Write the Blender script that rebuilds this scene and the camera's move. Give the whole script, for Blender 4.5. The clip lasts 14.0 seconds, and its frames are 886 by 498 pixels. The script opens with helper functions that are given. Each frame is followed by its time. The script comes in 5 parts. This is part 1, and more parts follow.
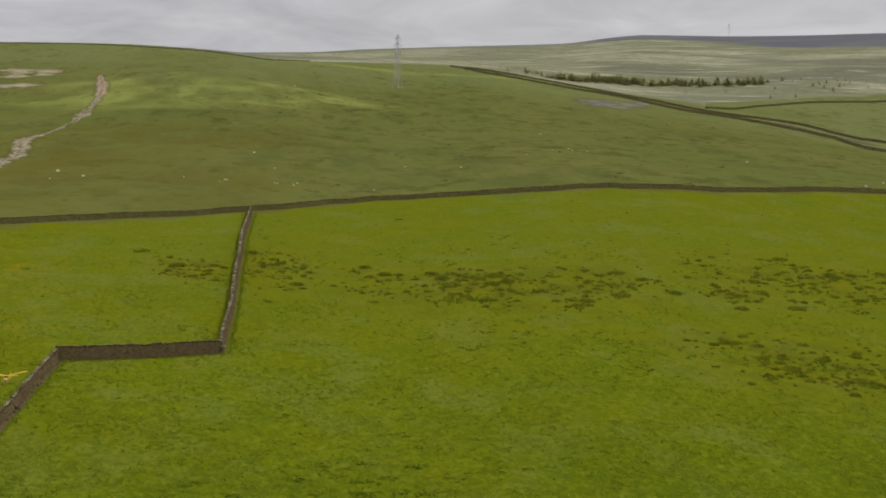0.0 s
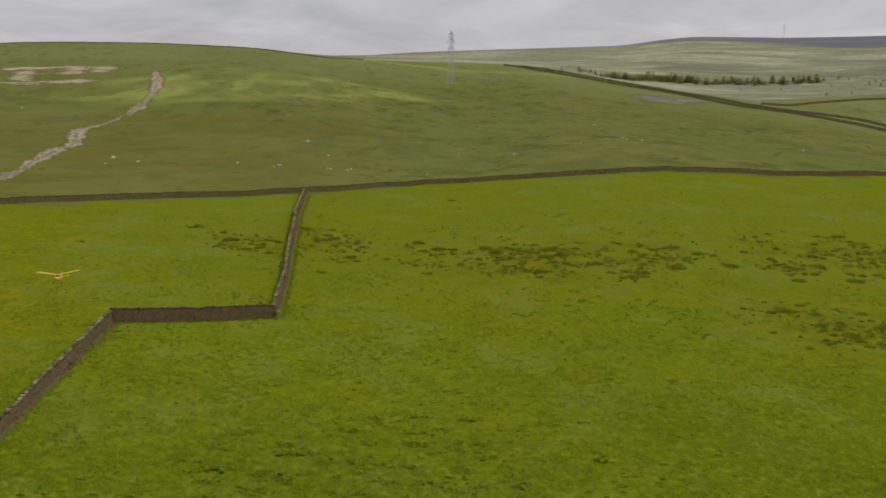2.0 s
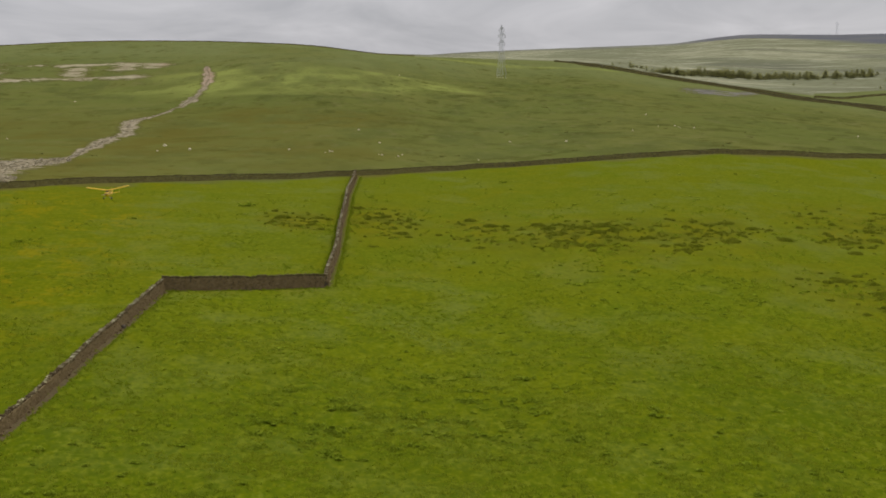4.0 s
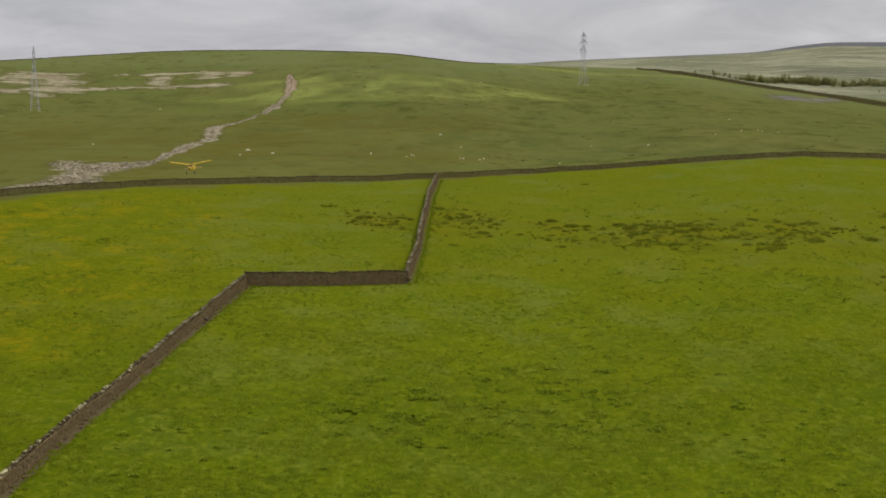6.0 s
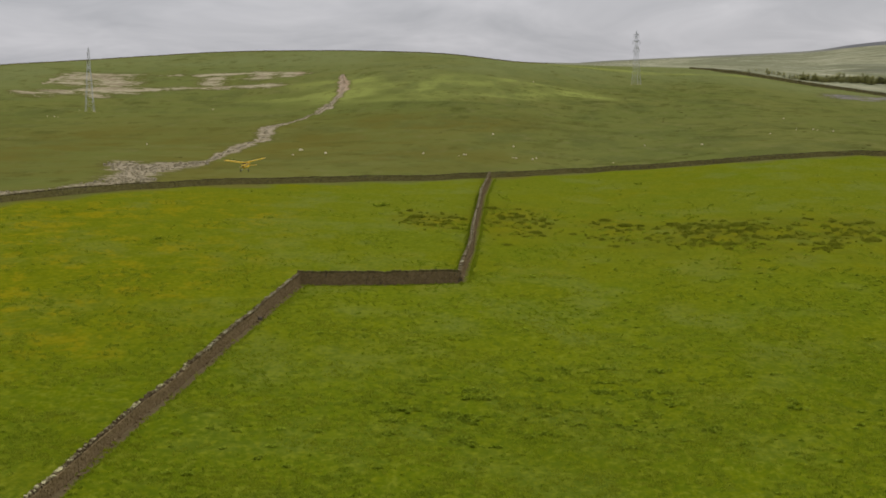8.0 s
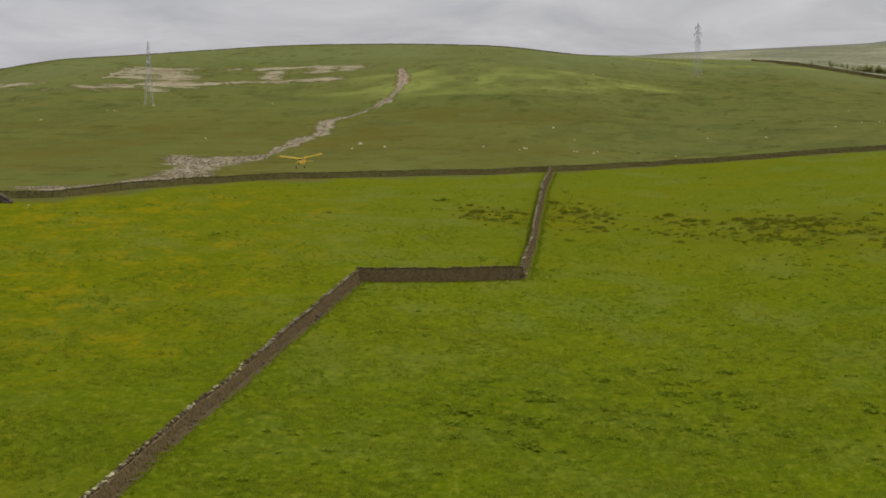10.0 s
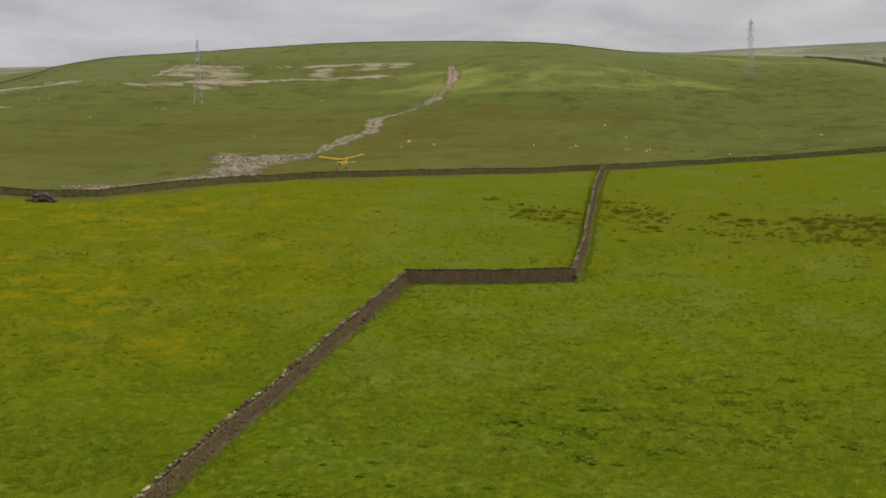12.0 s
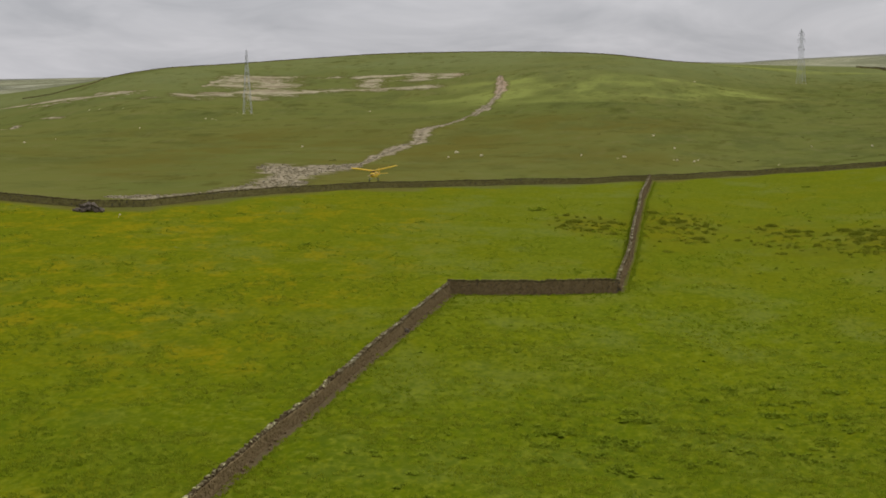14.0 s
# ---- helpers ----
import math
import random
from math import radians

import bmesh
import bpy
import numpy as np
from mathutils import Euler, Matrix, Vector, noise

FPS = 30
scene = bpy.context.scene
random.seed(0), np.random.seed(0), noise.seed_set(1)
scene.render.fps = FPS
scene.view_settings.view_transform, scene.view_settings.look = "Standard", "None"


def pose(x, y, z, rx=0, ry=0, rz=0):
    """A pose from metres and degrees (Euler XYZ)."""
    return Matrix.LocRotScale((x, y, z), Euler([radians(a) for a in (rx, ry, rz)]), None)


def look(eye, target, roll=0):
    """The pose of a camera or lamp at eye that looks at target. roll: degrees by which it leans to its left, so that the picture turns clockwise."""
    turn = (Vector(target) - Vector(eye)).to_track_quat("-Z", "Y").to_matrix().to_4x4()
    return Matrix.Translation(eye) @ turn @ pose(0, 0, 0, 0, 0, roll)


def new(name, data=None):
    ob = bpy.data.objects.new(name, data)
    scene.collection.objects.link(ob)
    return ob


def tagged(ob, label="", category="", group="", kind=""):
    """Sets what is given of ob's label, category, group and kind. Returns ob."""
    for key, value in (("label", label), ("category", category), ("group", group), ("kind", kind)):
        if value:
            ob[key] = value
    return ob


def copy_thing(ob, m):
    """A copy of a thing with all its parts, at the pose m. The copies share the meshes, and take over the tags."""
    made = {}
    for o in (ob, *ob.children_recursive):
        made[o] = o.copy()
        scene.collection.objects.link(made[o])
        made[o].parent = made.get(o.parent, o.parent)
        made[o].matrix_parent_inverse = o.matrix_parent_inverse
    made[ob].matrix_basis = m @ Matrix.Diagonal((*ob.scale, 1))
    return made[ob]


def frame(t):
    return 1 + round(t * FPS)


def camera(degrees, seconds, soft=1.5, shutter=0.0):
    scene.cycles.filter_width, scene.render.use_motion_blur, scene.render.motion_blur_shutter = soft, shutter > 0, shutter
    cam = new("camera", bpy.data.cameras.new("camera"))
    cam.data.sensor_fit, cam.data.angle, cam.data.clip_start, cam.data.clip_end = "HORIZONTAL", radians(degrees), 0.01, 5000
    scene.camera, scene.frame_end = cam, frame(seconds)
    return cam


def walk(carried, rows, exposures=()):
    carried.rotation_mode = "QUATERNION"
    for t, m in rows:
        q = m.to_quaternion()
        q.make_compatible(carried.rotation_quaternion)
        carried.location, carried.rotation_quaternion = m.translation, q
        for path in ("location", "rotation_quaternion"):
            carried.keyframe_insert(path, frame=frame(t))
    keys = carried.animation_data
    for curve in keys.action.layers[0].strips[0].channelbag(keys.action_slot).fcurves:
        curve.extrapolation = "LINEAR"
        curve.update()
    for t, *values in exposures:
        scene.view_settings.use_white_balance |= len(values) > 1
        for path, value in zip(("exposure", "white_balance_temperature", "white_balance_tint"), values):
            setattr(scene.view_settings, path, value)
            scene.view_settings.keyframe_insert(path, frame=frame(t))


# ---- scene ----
cam = camera(29.28, 14.0, soft=1.8)
#        seconds, x, y, z, heading to the left, pitch, roll
ROWS = (
    (0.0, 0.070, -1.142, 32.724, -5.149, -6.404, 0.788),
    (0.5, 0.052, -1.357, 31.734, -4.751, -6.371, 0.797),
    (1.0, 0.092, -1.183, 30.600, -4.223, -6.344, 0.718),
    (1.5, 0.116, -0.903, 29.515, -3.714, -6.287, 0.656),
    (2.0, 0.124, -0.613, 28.416, -3.329, -6.272, 0.579),
    (4.5, 0.049, 0.169, 24.304, -0.840, -6.180, 0.056),
    (5.0, 0.037, 0.001, 23.908, 0.012, -6.080, 0.007),
    (5.5, 0.134, -0.235, 23.661, 0.620, -5.983, -0.036),
    (6.0, 0.155, -0.204, 23.464, 1.183, -5.887, -0.111),
    (6.5, 0.140, -0.303, 23.437, 1.398, -5.877, -0.119),
    (7.0, 0.063, -0.053, 23.384, 1.840, -5.851, -0.199),
    (7.5, 0.030, 0.033, 23.352, 2.382, -5.923, -0.277),
    (8.0, 0.040, 0.224, 23.346, 2.952, -5.879, -0.273),
    (10.5, -0.541, 4.916, 23.235, 5.427, -6.149, -0.496),
    (11.0, -0.650, 6.102, 23.217, 5.878, -6.179, -0.502),
    (11.5, -0.777, 7.180, 23.160, 6.235, -6.148, -0.558),
    (12.0, -0.811, 7.929, 23.144, 6.644, -6.157, -0.572),
    (12.5, -0.721, 8.259, 23.139, 7.046, -6.082, -0.594),
    (13.0, -0.606, 8.416, 23.144, 7.482, -5.974, -0.584),
    (13.5, -0.427, 8.364, 23.137, 7.908, -5.870, -0.620),
    (14.0, -0.234, 8.277, 23.159, 8.333, -5.793, -0.624),
)


def stand(x, y, z, heading, pitch, roll):
    return pose(x, y, z, 0, 0, heading) @ pose(0, 0, 0, 90 + pitch) @ pose(0, 0, 0, 0, 0, roll)


walk(cam, [(row[0], stand(*row[1:])) for row in ROWS], exposures=((0.0, 0.0), (14.0, 0.0)))

# ---- sky and sun: a bright overcast day ----
SUN_UP, SUN_ROUND = 48.0, 35.0
world = bpy.data.worlds.new("overcast_sky")
scene.world = world
world.use_nodes = True


def sky_nodes():
    tree = world.node_tree
    n, l = tree.nodes, tree.links
    n.clear()
    out = n.new("ShaderNodeOutputWorld")
    back = n.new("ShaderNodeBackground")
    sky = n.new("ShaderNodeTexSky")
    sky.sky_type, sky.sun_disc = "NISHITA", False
    sky.sun_elevation, sky.sun_rotation = radians(SUN_UP), radians(SUN_ROUND)
    coord = n.new("ShaderNodeTexCoord")
    split = n.new("ShaderNodeSeparateXYZ")
    l.new(coord.outputs["Generated"], split.inputs[0])
    # cloud deck: the direction is laid onto a flat layer, so that clouds draw out towards the horizon
    rise = n.new("ShaderNodeMath"); rise.operation = "MAXIMUM"; rise.inputs[1].default_value = 0.0
    l.new(split.outputs["Z"], rise.inputs[0])
    lift = n.new("ShaderNodeMath"); lift.operation = "ADD"; lift.inputs[1].default_value = 0.2
    l.new(rise.outputs[0], lift.inputs[0])
    flat = n.new("ShaderNodeVectorMath"); flat.operation = "DIVIDE"
    both = n.new("ShaderNodeCombineXYZ")
    for k in range(3):
        l.new(lift.outputs[0], both.inputs[k])
    l.new(coord.outputs["Generated"], flat.inputs[0])
    l.new(both.outputs[0], flat.inputs[1])
    size = n.new("ShaderNodeMapping")
    size.inputs["Scale"].default_value = (2.4, 1.8, 0.0)
    size.inputs["Location"].default_value = (3.1, 1.7, 0.0)
    l.new(flat.outputs[0], size.inputs["Vector"])
    cloud = n.new("ShaderNodeTexNoise")
    cloud.inputs["Scale"].default_value, cloud.inputs["Detail"].default_value = 1.0, 4.5
    cloud.inputs["Roughness"].default_value, cloud.inputs["Distortion"].default_value = 0.58, 0.6
    l.new(size.outputs[0], cloud.inputs["Vector"])
    ramp = n.new("ShaderNodeValToRGB")
    ramp.color_ramp.elements[0].position, ramp.color_ramp.elements[0].color = 0.33, (0.44, 0.445, 0.48, 1)
    ramp.color_ramp.elements[1].position, ramp.color_ramp.elements[1].color = 0.68, (0.61, 0.605, 0.64, 1)
    l.new(cloud.outputs["Fac"], ramp.inputs[0])
    # an overcast sky is about three times as bright overhead as at the horizon
    high = n.new("ShaderNodeMapRange")
    high.inputs["From Min"].default_value, high.inputs["From Max"].default_value = 0.08, 1.0
    high.inputs["To Min"].default_value, high.inputs["To Max"].default_value = 1.0, 2.0
    l.new(split.outputs["Z"], high.inputs["Value"])
    deck = n.new("ShaderNodeVectorMath"); deck.operation = "SCALE"
    l.new(ramp.outputs[0], deck.inputs[0])
    l.new(high.outputs[0], deck.inputs["Scale"])
    thin = n.new("ShaderNodeVectorMath"); thin.operation = "SCALE"
    thin.inputs["Scale"].default_value = 0.06
    l.new(sky.outputs[0], thin.inputs[0])
    mix = n.new("ShaderNodeMix"); mix.data_type = "RGBA"
    mix.inputs["Factor"].default_value = 0.9
    l.new(thin.outputs[0], mix.inputs["A"])
    l.new(deck.outputs[0], mix.inputs["B"])
    l.new(mix.outputs["Result"], back.inputs["Color"])
    back.inputs["Strength"].default_value = 1.0
    l.new(back.outputs[0], out.inputs[0])


sky_nodes()
sun = new("sun", bpy.data.lights.new("sun", "SUN"))
sun.data.energy, sun.data.angle, sun.data.color = 1.15, radians(14), (1.0, 0.95, 0.88)
sun.matrix_world = look((0, 0, 300), (-300 * math.sin(radians(SUN_ROUND)) / math.tan(radians(SUN_UP)), -300 * math.cos(radians(SUN_ROUND)) / math.tan(radians(SUN_UP)), 0))


# ---- the lie of the land ----
# bearings in degrees to the right of north; distances and heights in metres
BEARING = (-60, -30, -22.7, -19.4, -17.8, -15, -11.7, -9.3, -6, -3, -0.5, 1.6, 3.5, 5, 6.7, 9.2, 13, 16.7, 19.8, 30, 60)
CREST_R = (1000, 1000, 1000, 1000, 1050, 1150, 1200, 1200, 1100, 1000, 1000, 1200, 1300, 1400, 1300, 1200, 1100, 950, 850, 800, 800)
CREST_Z = (-4, 1, 10.6, 24, 29.8, 33.0, 37.6, 39.6, 38.3, 35.6, 30, 29.5, 28.5, 27.6, 25.6, 15, 6.8, 2.3, -4, -8, -8)
EDGE_BEARING = (-60, -30, -22.3, -19.8, -17.8, -15.2, -11.5, -7.9, -4.1, -1.4, 2, 5.5, 9.3, 11.6, 15, 19.8, 30, 60)
EDGE_R = (260, 255, 243, 236, 239, 257, 275, 286, 299, 311, 322, 330, 340, 350, 368, 400, 430, 440)
FAR_BEARING = (-60, -22, -19, -6, 0.8, 2.3, 5.5, 9.3, 10.5, 11.6, 14.7, 17, 19.6, 30, 60)
FAR_Z = (26, 29, 30, 36, 43, 51, 60, 70, 83, 91, 90, 94, 101, 105, 92)
FAR_R = 3800.0
TABLE = np.arange(-60, 60.01, 0.1)


def eased(bearings, values, wide):
    """A table of values over the bearings, rounded off over wide degrees."""
    row = np.interp(TABLE, bearings, values)
    k = np.exp(-0.5 * (np.arange(-40, 41) * 0.1 / wide) ** 2)
    return np.convolve(np.pad(row, 40, mode="edge"), k / k.sum(), mode="valid")


T_CREST_R, T_CREST_Z = eased(BEARING, CREST_R, 1.0), eased(BEARING, CREST_Z, 0.7)
T_EDGE, T_FAR = eased(EDGE_BEARING, EDGE_R, 0.8), eased(FAR_BEARING, FAR_Z, 0.35)


def waves(x, y, seed, scale, terms=10):
    """Smooth random swells of about unit height and the given wavelength."""
    rnd = random.Random(seed)
    total = np.zeros_like(x)
    for _ in range(terms):
        turn, wide, lag = rnd.uniform(0, math.tau), scale * rnd.uniform(0.6, 1.7), rnd.uniform(0, math.tau)
        total += np.sin((x * math.cos(turn) + y * math.sin(turn)) * math.tau / wide + lag)
    return total / math.sqrt(terms)


def field_plane(x, y):
    """The pasture: a tilted plane that swells up towards the north-east."""
    r, b = np.hypot(x, y), np.degrees(np.arctan2(x, y))
    side = np.clip((b - 1) / 9, 0, 1.1)
    side = side * side * (3 - 2 * np.minimum(side, 1)) / np.maximum(side, 1) * np.clip((70 - b) / 30, 0, 1)
    swell = np.interp(r, (90, 125, 165, 185, 250, 300, 350, 420), (0, 1.0, 1.6, 1.8, 3.1, 4.4, 5.9, 7.2))
    return side * swell - 0.0625 * np.clip(x, -300, 300) + 0.0211 * (np.clip(y, -100, 700) - 209) + 2.0


def land(x, y):
    """Height of the ground, and how far beyond the field's edge wall it lies (0 at the wall, 1 at the crest)."""
    x, y = np.asarray(x, float), np.asarray(y, float)
    r, b = np.hypot(x, y), np.clip(np.degrees(np.arctan2(x, y)), -60, 60)
    edge, crest, top, far = (np.interp(b, TABLE, t) for t in (T_EDGE, T_CREST_R, T_CREST_Z, T_FAR))
    low = field_plane(x, y)
    s = np.maximum(edge, 1) / np.maximum(r, 1)
    foot = field_plane(x * s, y * s)
    u = np.clip((r - edge) / (crest - edge), 0, 1)
    bow = np.clip(-b / 8, 0, 1)
    soft = u * u * (3 - 2 * u)
    rise = (1 - bow) * (0.82 * soft + 0.18 * u) + bow * soft ** 1.6
    v = np.clip((r - crest) / (FAR_R - crest), 0, 1.3)
    beyond = top + (far - top) * np.where(v < 1, v ** 1.15, 1 - (v - 1) * 0.6) - 0.25 * np.clip(top - 12, 0, 99) * np.sin(math.pi * np.clip(v, 0, 1)) ** 2
    z = np.where(r < edge, low, np.where(r < crest, foot + (top - foot) * rise, beyond))
    # the ground along the lane lies evener
    even = 1 - 0.9 * np.clip((b - 6) / 2, 0, 1) * np.clip((r - 560) / 100, 0, 1)
    z = z + 0.03 * waves(x, y, 3, 9) * np.clip(r / 60, 0, 1) + (0.06 + 0.3 * np.clip(u * 4, 0, 1)) * np.clip((1 - u) * 6, 0, 1) * even * waves(x, y, 4, 37)
    z = z + np.clip(u, 0, 1) * (1 - np.clip(u, 0, 1)) * 3.0 * waves(x, y, 5, 130) + np.where(v > 0, np.clip(v * 8, 0, 1) * np.clip((1 - v) * 3, 0, 1) * 3.0 * waves(x, y, 6, 420), 0)
    return z, u, v


def ground_z(x, y):
    return float(land(np.array([x]), np.array([y]))[0][0])


def from_bearing(bearing, r):
    return r * math.sin(radians(bearing)), r * math.cos(radians(bearing))


# ---- materials ----
class Nodes:
    """A small helper for building node materials."""

    def __init__(self, name):
        self.mat = bpy.data.materials.new(name)
        self.mat.use_nodes = True
        self.tree = self.mat.node_tree
        self.n, self.l = self.tree.nodes, self.tree.links
        self.n.clear()
        self.out = self.n.new("ShaderNodeOutputMaterial")
        self.bsdf = self.n.new("ShaderNodeBsdfPrincipled")
        self.l.new(self.bsdf.outputs[0], self.out.inputs[0])
        self.where = self.n.new("ShaderNodeNewGeometry").outputs["Position"]

    def put(self, socket, value):
        if isinstance(value, (int, float)):
            socket.default_value = value
        elif isinstance(value, tuple):
            socket.default_value = (*value, 1.0) if len(value) == 3 and len(socket.default_value) == 4 else value
        else:
            self.l.new(value, socket)

    def attr(self, name):
        a = self.n.new("ShaderNodeAttribute")
        a.attribute_name = name
        return a.outputs["Fac"]

    def noise(self, size, detail=3.0, rough=0.55, stretch=(1, 1, 1), kind="Fac", shift=(0, 0, 0), bend=0.0):
        m = self.n.new("ShaderNodeMapping")
        m.inputs["Scale"].default_value = tuple(v / size for v in stretch)
        m.inputs["Location"].default_value = shift
        self.l.new(self.where, m.inputs["Vector"])
        t = self.n.new("ShaderNodeTexNoise")
        t.inputs["Scale"].default_value, t.inputs["Detail"].default_value, t.inputs["Roughness"].default_value = 1.0, detail, rough
        t.inputs["Distortion"].default_value = bend
        self.l.new(m.outputs[0], t.inputs["Vector"])
        return t.outputs[kind]

    def math(self, op, a, b=0.0, clamp=False):
        m = self.n.new("ShaderNodeMath")
        m.operation, m.use_clamp = op, clamp
        self.put(m.inputs[0], a), self.put(m.inputs[1], b)
        return m.outputs[0]

    def span(self, value, low, high, to_low=0.0, to_high=1.0):
        m = self.n.new("ShaderNodeMapRange")
        m.interpolation_type = "SMOOTHSTEP"
        self.put(m.inputs["Value"], value)
        for key, v in (("From Min", low), ("From Max", high), ("To Min", to_low), ("To Max", to_high)):
            m.inputs[key].default_value = v
        return m.outputs[0]

    def mix(self, fac, a, b, how="MIX"):
        m = self.n.new("ShaderNodeMix")
        m.data_type, m.blend_type = "RGBA", how
        self.put(m.inputs["Factor"], fac), self.put(m.inputs["A"], a), self.put(m.inputs["B"], b)
        return m.outputs["Result"]

    def island(self):
        return self.n.new("ShaderNodeNewGeometry").outputs["Random Per Island"]

    def each(self):
        return self.n.new("ShaderNodeObjectInfo").outputs["Random"]

    def done(self, colour, rough=0.9, bump=None, strength=0.5, distance=0.1, metal=0.0, gloss=0.25):
        self.put(self.bsdf.inputs["Base Color"], colour)
        self.put(self.bsdf.inputs["Roughness"], rough)
        self.bsdf.inputs["Metallic"].default_value = metal
        self.bsdf.inputs["Specular IOR Level"].default_value = gloss
        if bump is not None:
            b = self.n.new("ShaderNodeBump")
            b.inputs["Strength"].default_value, b.inputs["Distance"].default_value = strength, distance
            self.l.new(bump, b.inputs["Height"])
            self.l.new(b.outputs[0], self.bsdf.inputs["Normal"])
        return self.mat


def ground_material():
    k = Nodes("moor_grassland")
    hill, moor, heath = k.attr("hill"), k.attr("moor"), k.attr("heath")
    # pasture: lush grass, yellow with buttercups here and there, greyer where the seed heads stand
    deep, lump = (0.9, 0.5, 1.0), (1.0, 0.5, 1.0)
    broad, mid, fine = k.noise(38, 3, 0.55, shift=(2, 5, 0)), k.noise(2.6, 5, 0.62, deep), k.noise(0.42, 3, 0.65, lump)
    split = k.n.new("ShaderNodeSeparateXYZ")
    k.l.new(k.where, split.inputs[0])
    upper = k.span(k.math("ADD", split.outputs["Y"], k.math("MULTIPLY", broad, 60)), 150, 290)
    grass = k.mix(k.span(broad, 0.35, 0.65), (0.122, 0.156, 0.004), (0.145, 0.169, 0.004))
    grass = k.mix(k.math("MULTIPLY", upper, 0.8), grass, (0.140, 0.158, 0.012))
    calm = k.math("SUBTRACT", 1.0, k.math("MULTIPLY", upper, 0.65))
    grass = k.mix(k.math("MULTIPLY", calm, k.span(mid, 0.40, 0.64, 0, 0.48)), grass, (0.090, 0.122, 0.006))
    grass = k.mix(k.span(k.noise(7.5, 6, 0.64, deep, shift=(9, 1, 0)), 0.47, 0.64, 0, 0.75), grass, (0.150, 0.176, 0.030))
    grass = k.mix(k.span(k.noise(9.0, 4, 0.6, deep, shift=(5, 3, 0)), 0.46, 0.68, 0, 0.4), grass, (0.150, 0.156, 0.003))
    grass = k.mix(k.span(k.noise(11, 5, 0.66, deep, shift=(3, 11, 0)), 0.5, 0.68, 0, 0.4), grass, (0.090, 0.138, 0.006))
    grass = k.mix(k.math("MULTIPLY", k.attr("butter"), 0.30), grass, (0.164, 0.160, 0.004))
    gold = k.math("MULTIPLY", k.attr("butter"), k.span(k.noise(3.2, 6, 0.70, deep, shift=(4, 8, 0)), 0.49, 0.60))
    grass = k.mix(k.math("MULTIPLY", gold, 0.85), grass, (0.240, 0.194, 0.006))
    # lit tops and shaded sides of grass lumps, drawn as light and dark grain
    blade = k.noise(0.5, 5, 0.7, lump, shift=(5, 6, 0))
    grass = k.mix(k.math("MULTIPLY", k.attr("butter"), k.span(blade, 0.52, 0.62, 0, 0.65)), grass, (0.088, 0.112, 0.004))
    grass = k.mix(k.math("MULTIPLY", k.attr("butter"), k.span(blade, 0.48, 0.38, 0, 0.65)), grass, (0.200, 0.196, 0.006))
    sward = k.math("MULTIPLY", k.attr("butter"), k.span(k.noise(2.3, 6, 0.66, (0.7, 0.42, 1.0), shift=(7, 5, 0)), 0.49, 0.61, 0, 0.55))
    grass = k.mix(sward, grass, (0.096, 0.122, 0.004))
    grass = k.mix(k.math("MULTIPLY", k.attr("deep"), 0.8), grass, (0.086, 0.118, 0.004))
    # the lights and darks of the tuft relief are put into the colour too
    tuft = k.noise(0.75, 5, 0.66, lump, shift=(6, 2, 0))
    near = k.math("MULTIPLY", k.math("SUBTRACT", 1.0, k.math("MULTIPLY", upper, 0.55)), k.math("SUBTRACT", 1.0, k.math("MULTIPLY", k.attr("butter"), 0.6)))
    grass = k.mix(k.math("MULTIPLY", k.span(tuft, 0.53, 0.66, 0, 0.7), near), grass, (0.080, 0.112, 0.006))
    grass = k.mix(k.math("MULTIPLY", k.span(tuft, 0.48, 0.36, 0, 0.75), near), grass, (0.174, 0.200, 0.016))
    grass = k.mix(k.math("MULTIPLY", k.span(fine, 0.52, 0.63, 0, 0.65), near), grass, (0.076, 0.108, 0.005))
    grass = k.mix(k.math("MULTIPLY", k.span(fine, 0.46, 0.36, 0, 0.55), near), grass, (0.178, 0.202, 0.014))
    fleck = k.noise(0.5, 4, 0.7, lump, shift=(1, 7, 0))
    grass = k.mix(k.math("MULTIPLY", k.span(fleck, 0.52, 0.66, 0, 0.5), near), grass, (0.165, 0.180, 0.006))
    grass = k.mix(k.math("MULTIPLY", k.span(fleck, 0.46, 0.36, 0, 0.5), near), grass, (0.078, 0.116, 0.004))
    grass = k.mix(k.math("MULTIPLY", k.attr("deep"), k.span(k.noise(0.34, 5, 0.7, deep, shift=(3, 4, 0)), 0.5, 0.66, 0, 0.7)), grass, (0.052, 0.080, 0.003))
    # darker, bluer tufts that gather in loose drifts
    drift = k.span(k.noise(13, 4, 0.6, deep, shift=(8, 8, 0)), 0.42, 0.58)
    mottle = k.math("MULTIPLY", k.span(k.noise(1.2, 5, 0.66, (0.9, 0.6, 1.0), shift=(2, 9, 0)), 0.50, 0.62, 0, 0.5), k.math("MULTIPLY", drift, k.math("SUBTRACT", 1.0, k.attr("butter"))))
    grass = k.mix(k.math("MULTIPLY", mottle, calm), grass, (0.074, 0.104, 0.008))
    # wet ground among the rushes: gold-olive sward with dull dark patches
    rush = k.math("MULTIPLY", k.attr("rush"), k.span(k.noise(1.6, 4, 0.65, deep), 0.32, 0.58))
    grass = k.mix(k.math("MULTIPLY", rush, 0.8), grass, (0.170, 0.151, 0.007))
    sedge = k.math("MULTIPLY", k.attr("rush"), k.span(k.noise(4.6, 5, 0.66, (0.8, 0.6, 1.0), shift=(3, 1, 0)), 0.46, 0.60, 0, 0.85))
    grass = k.mix(sedge, grass, (0.094, 0.107, 0.011))
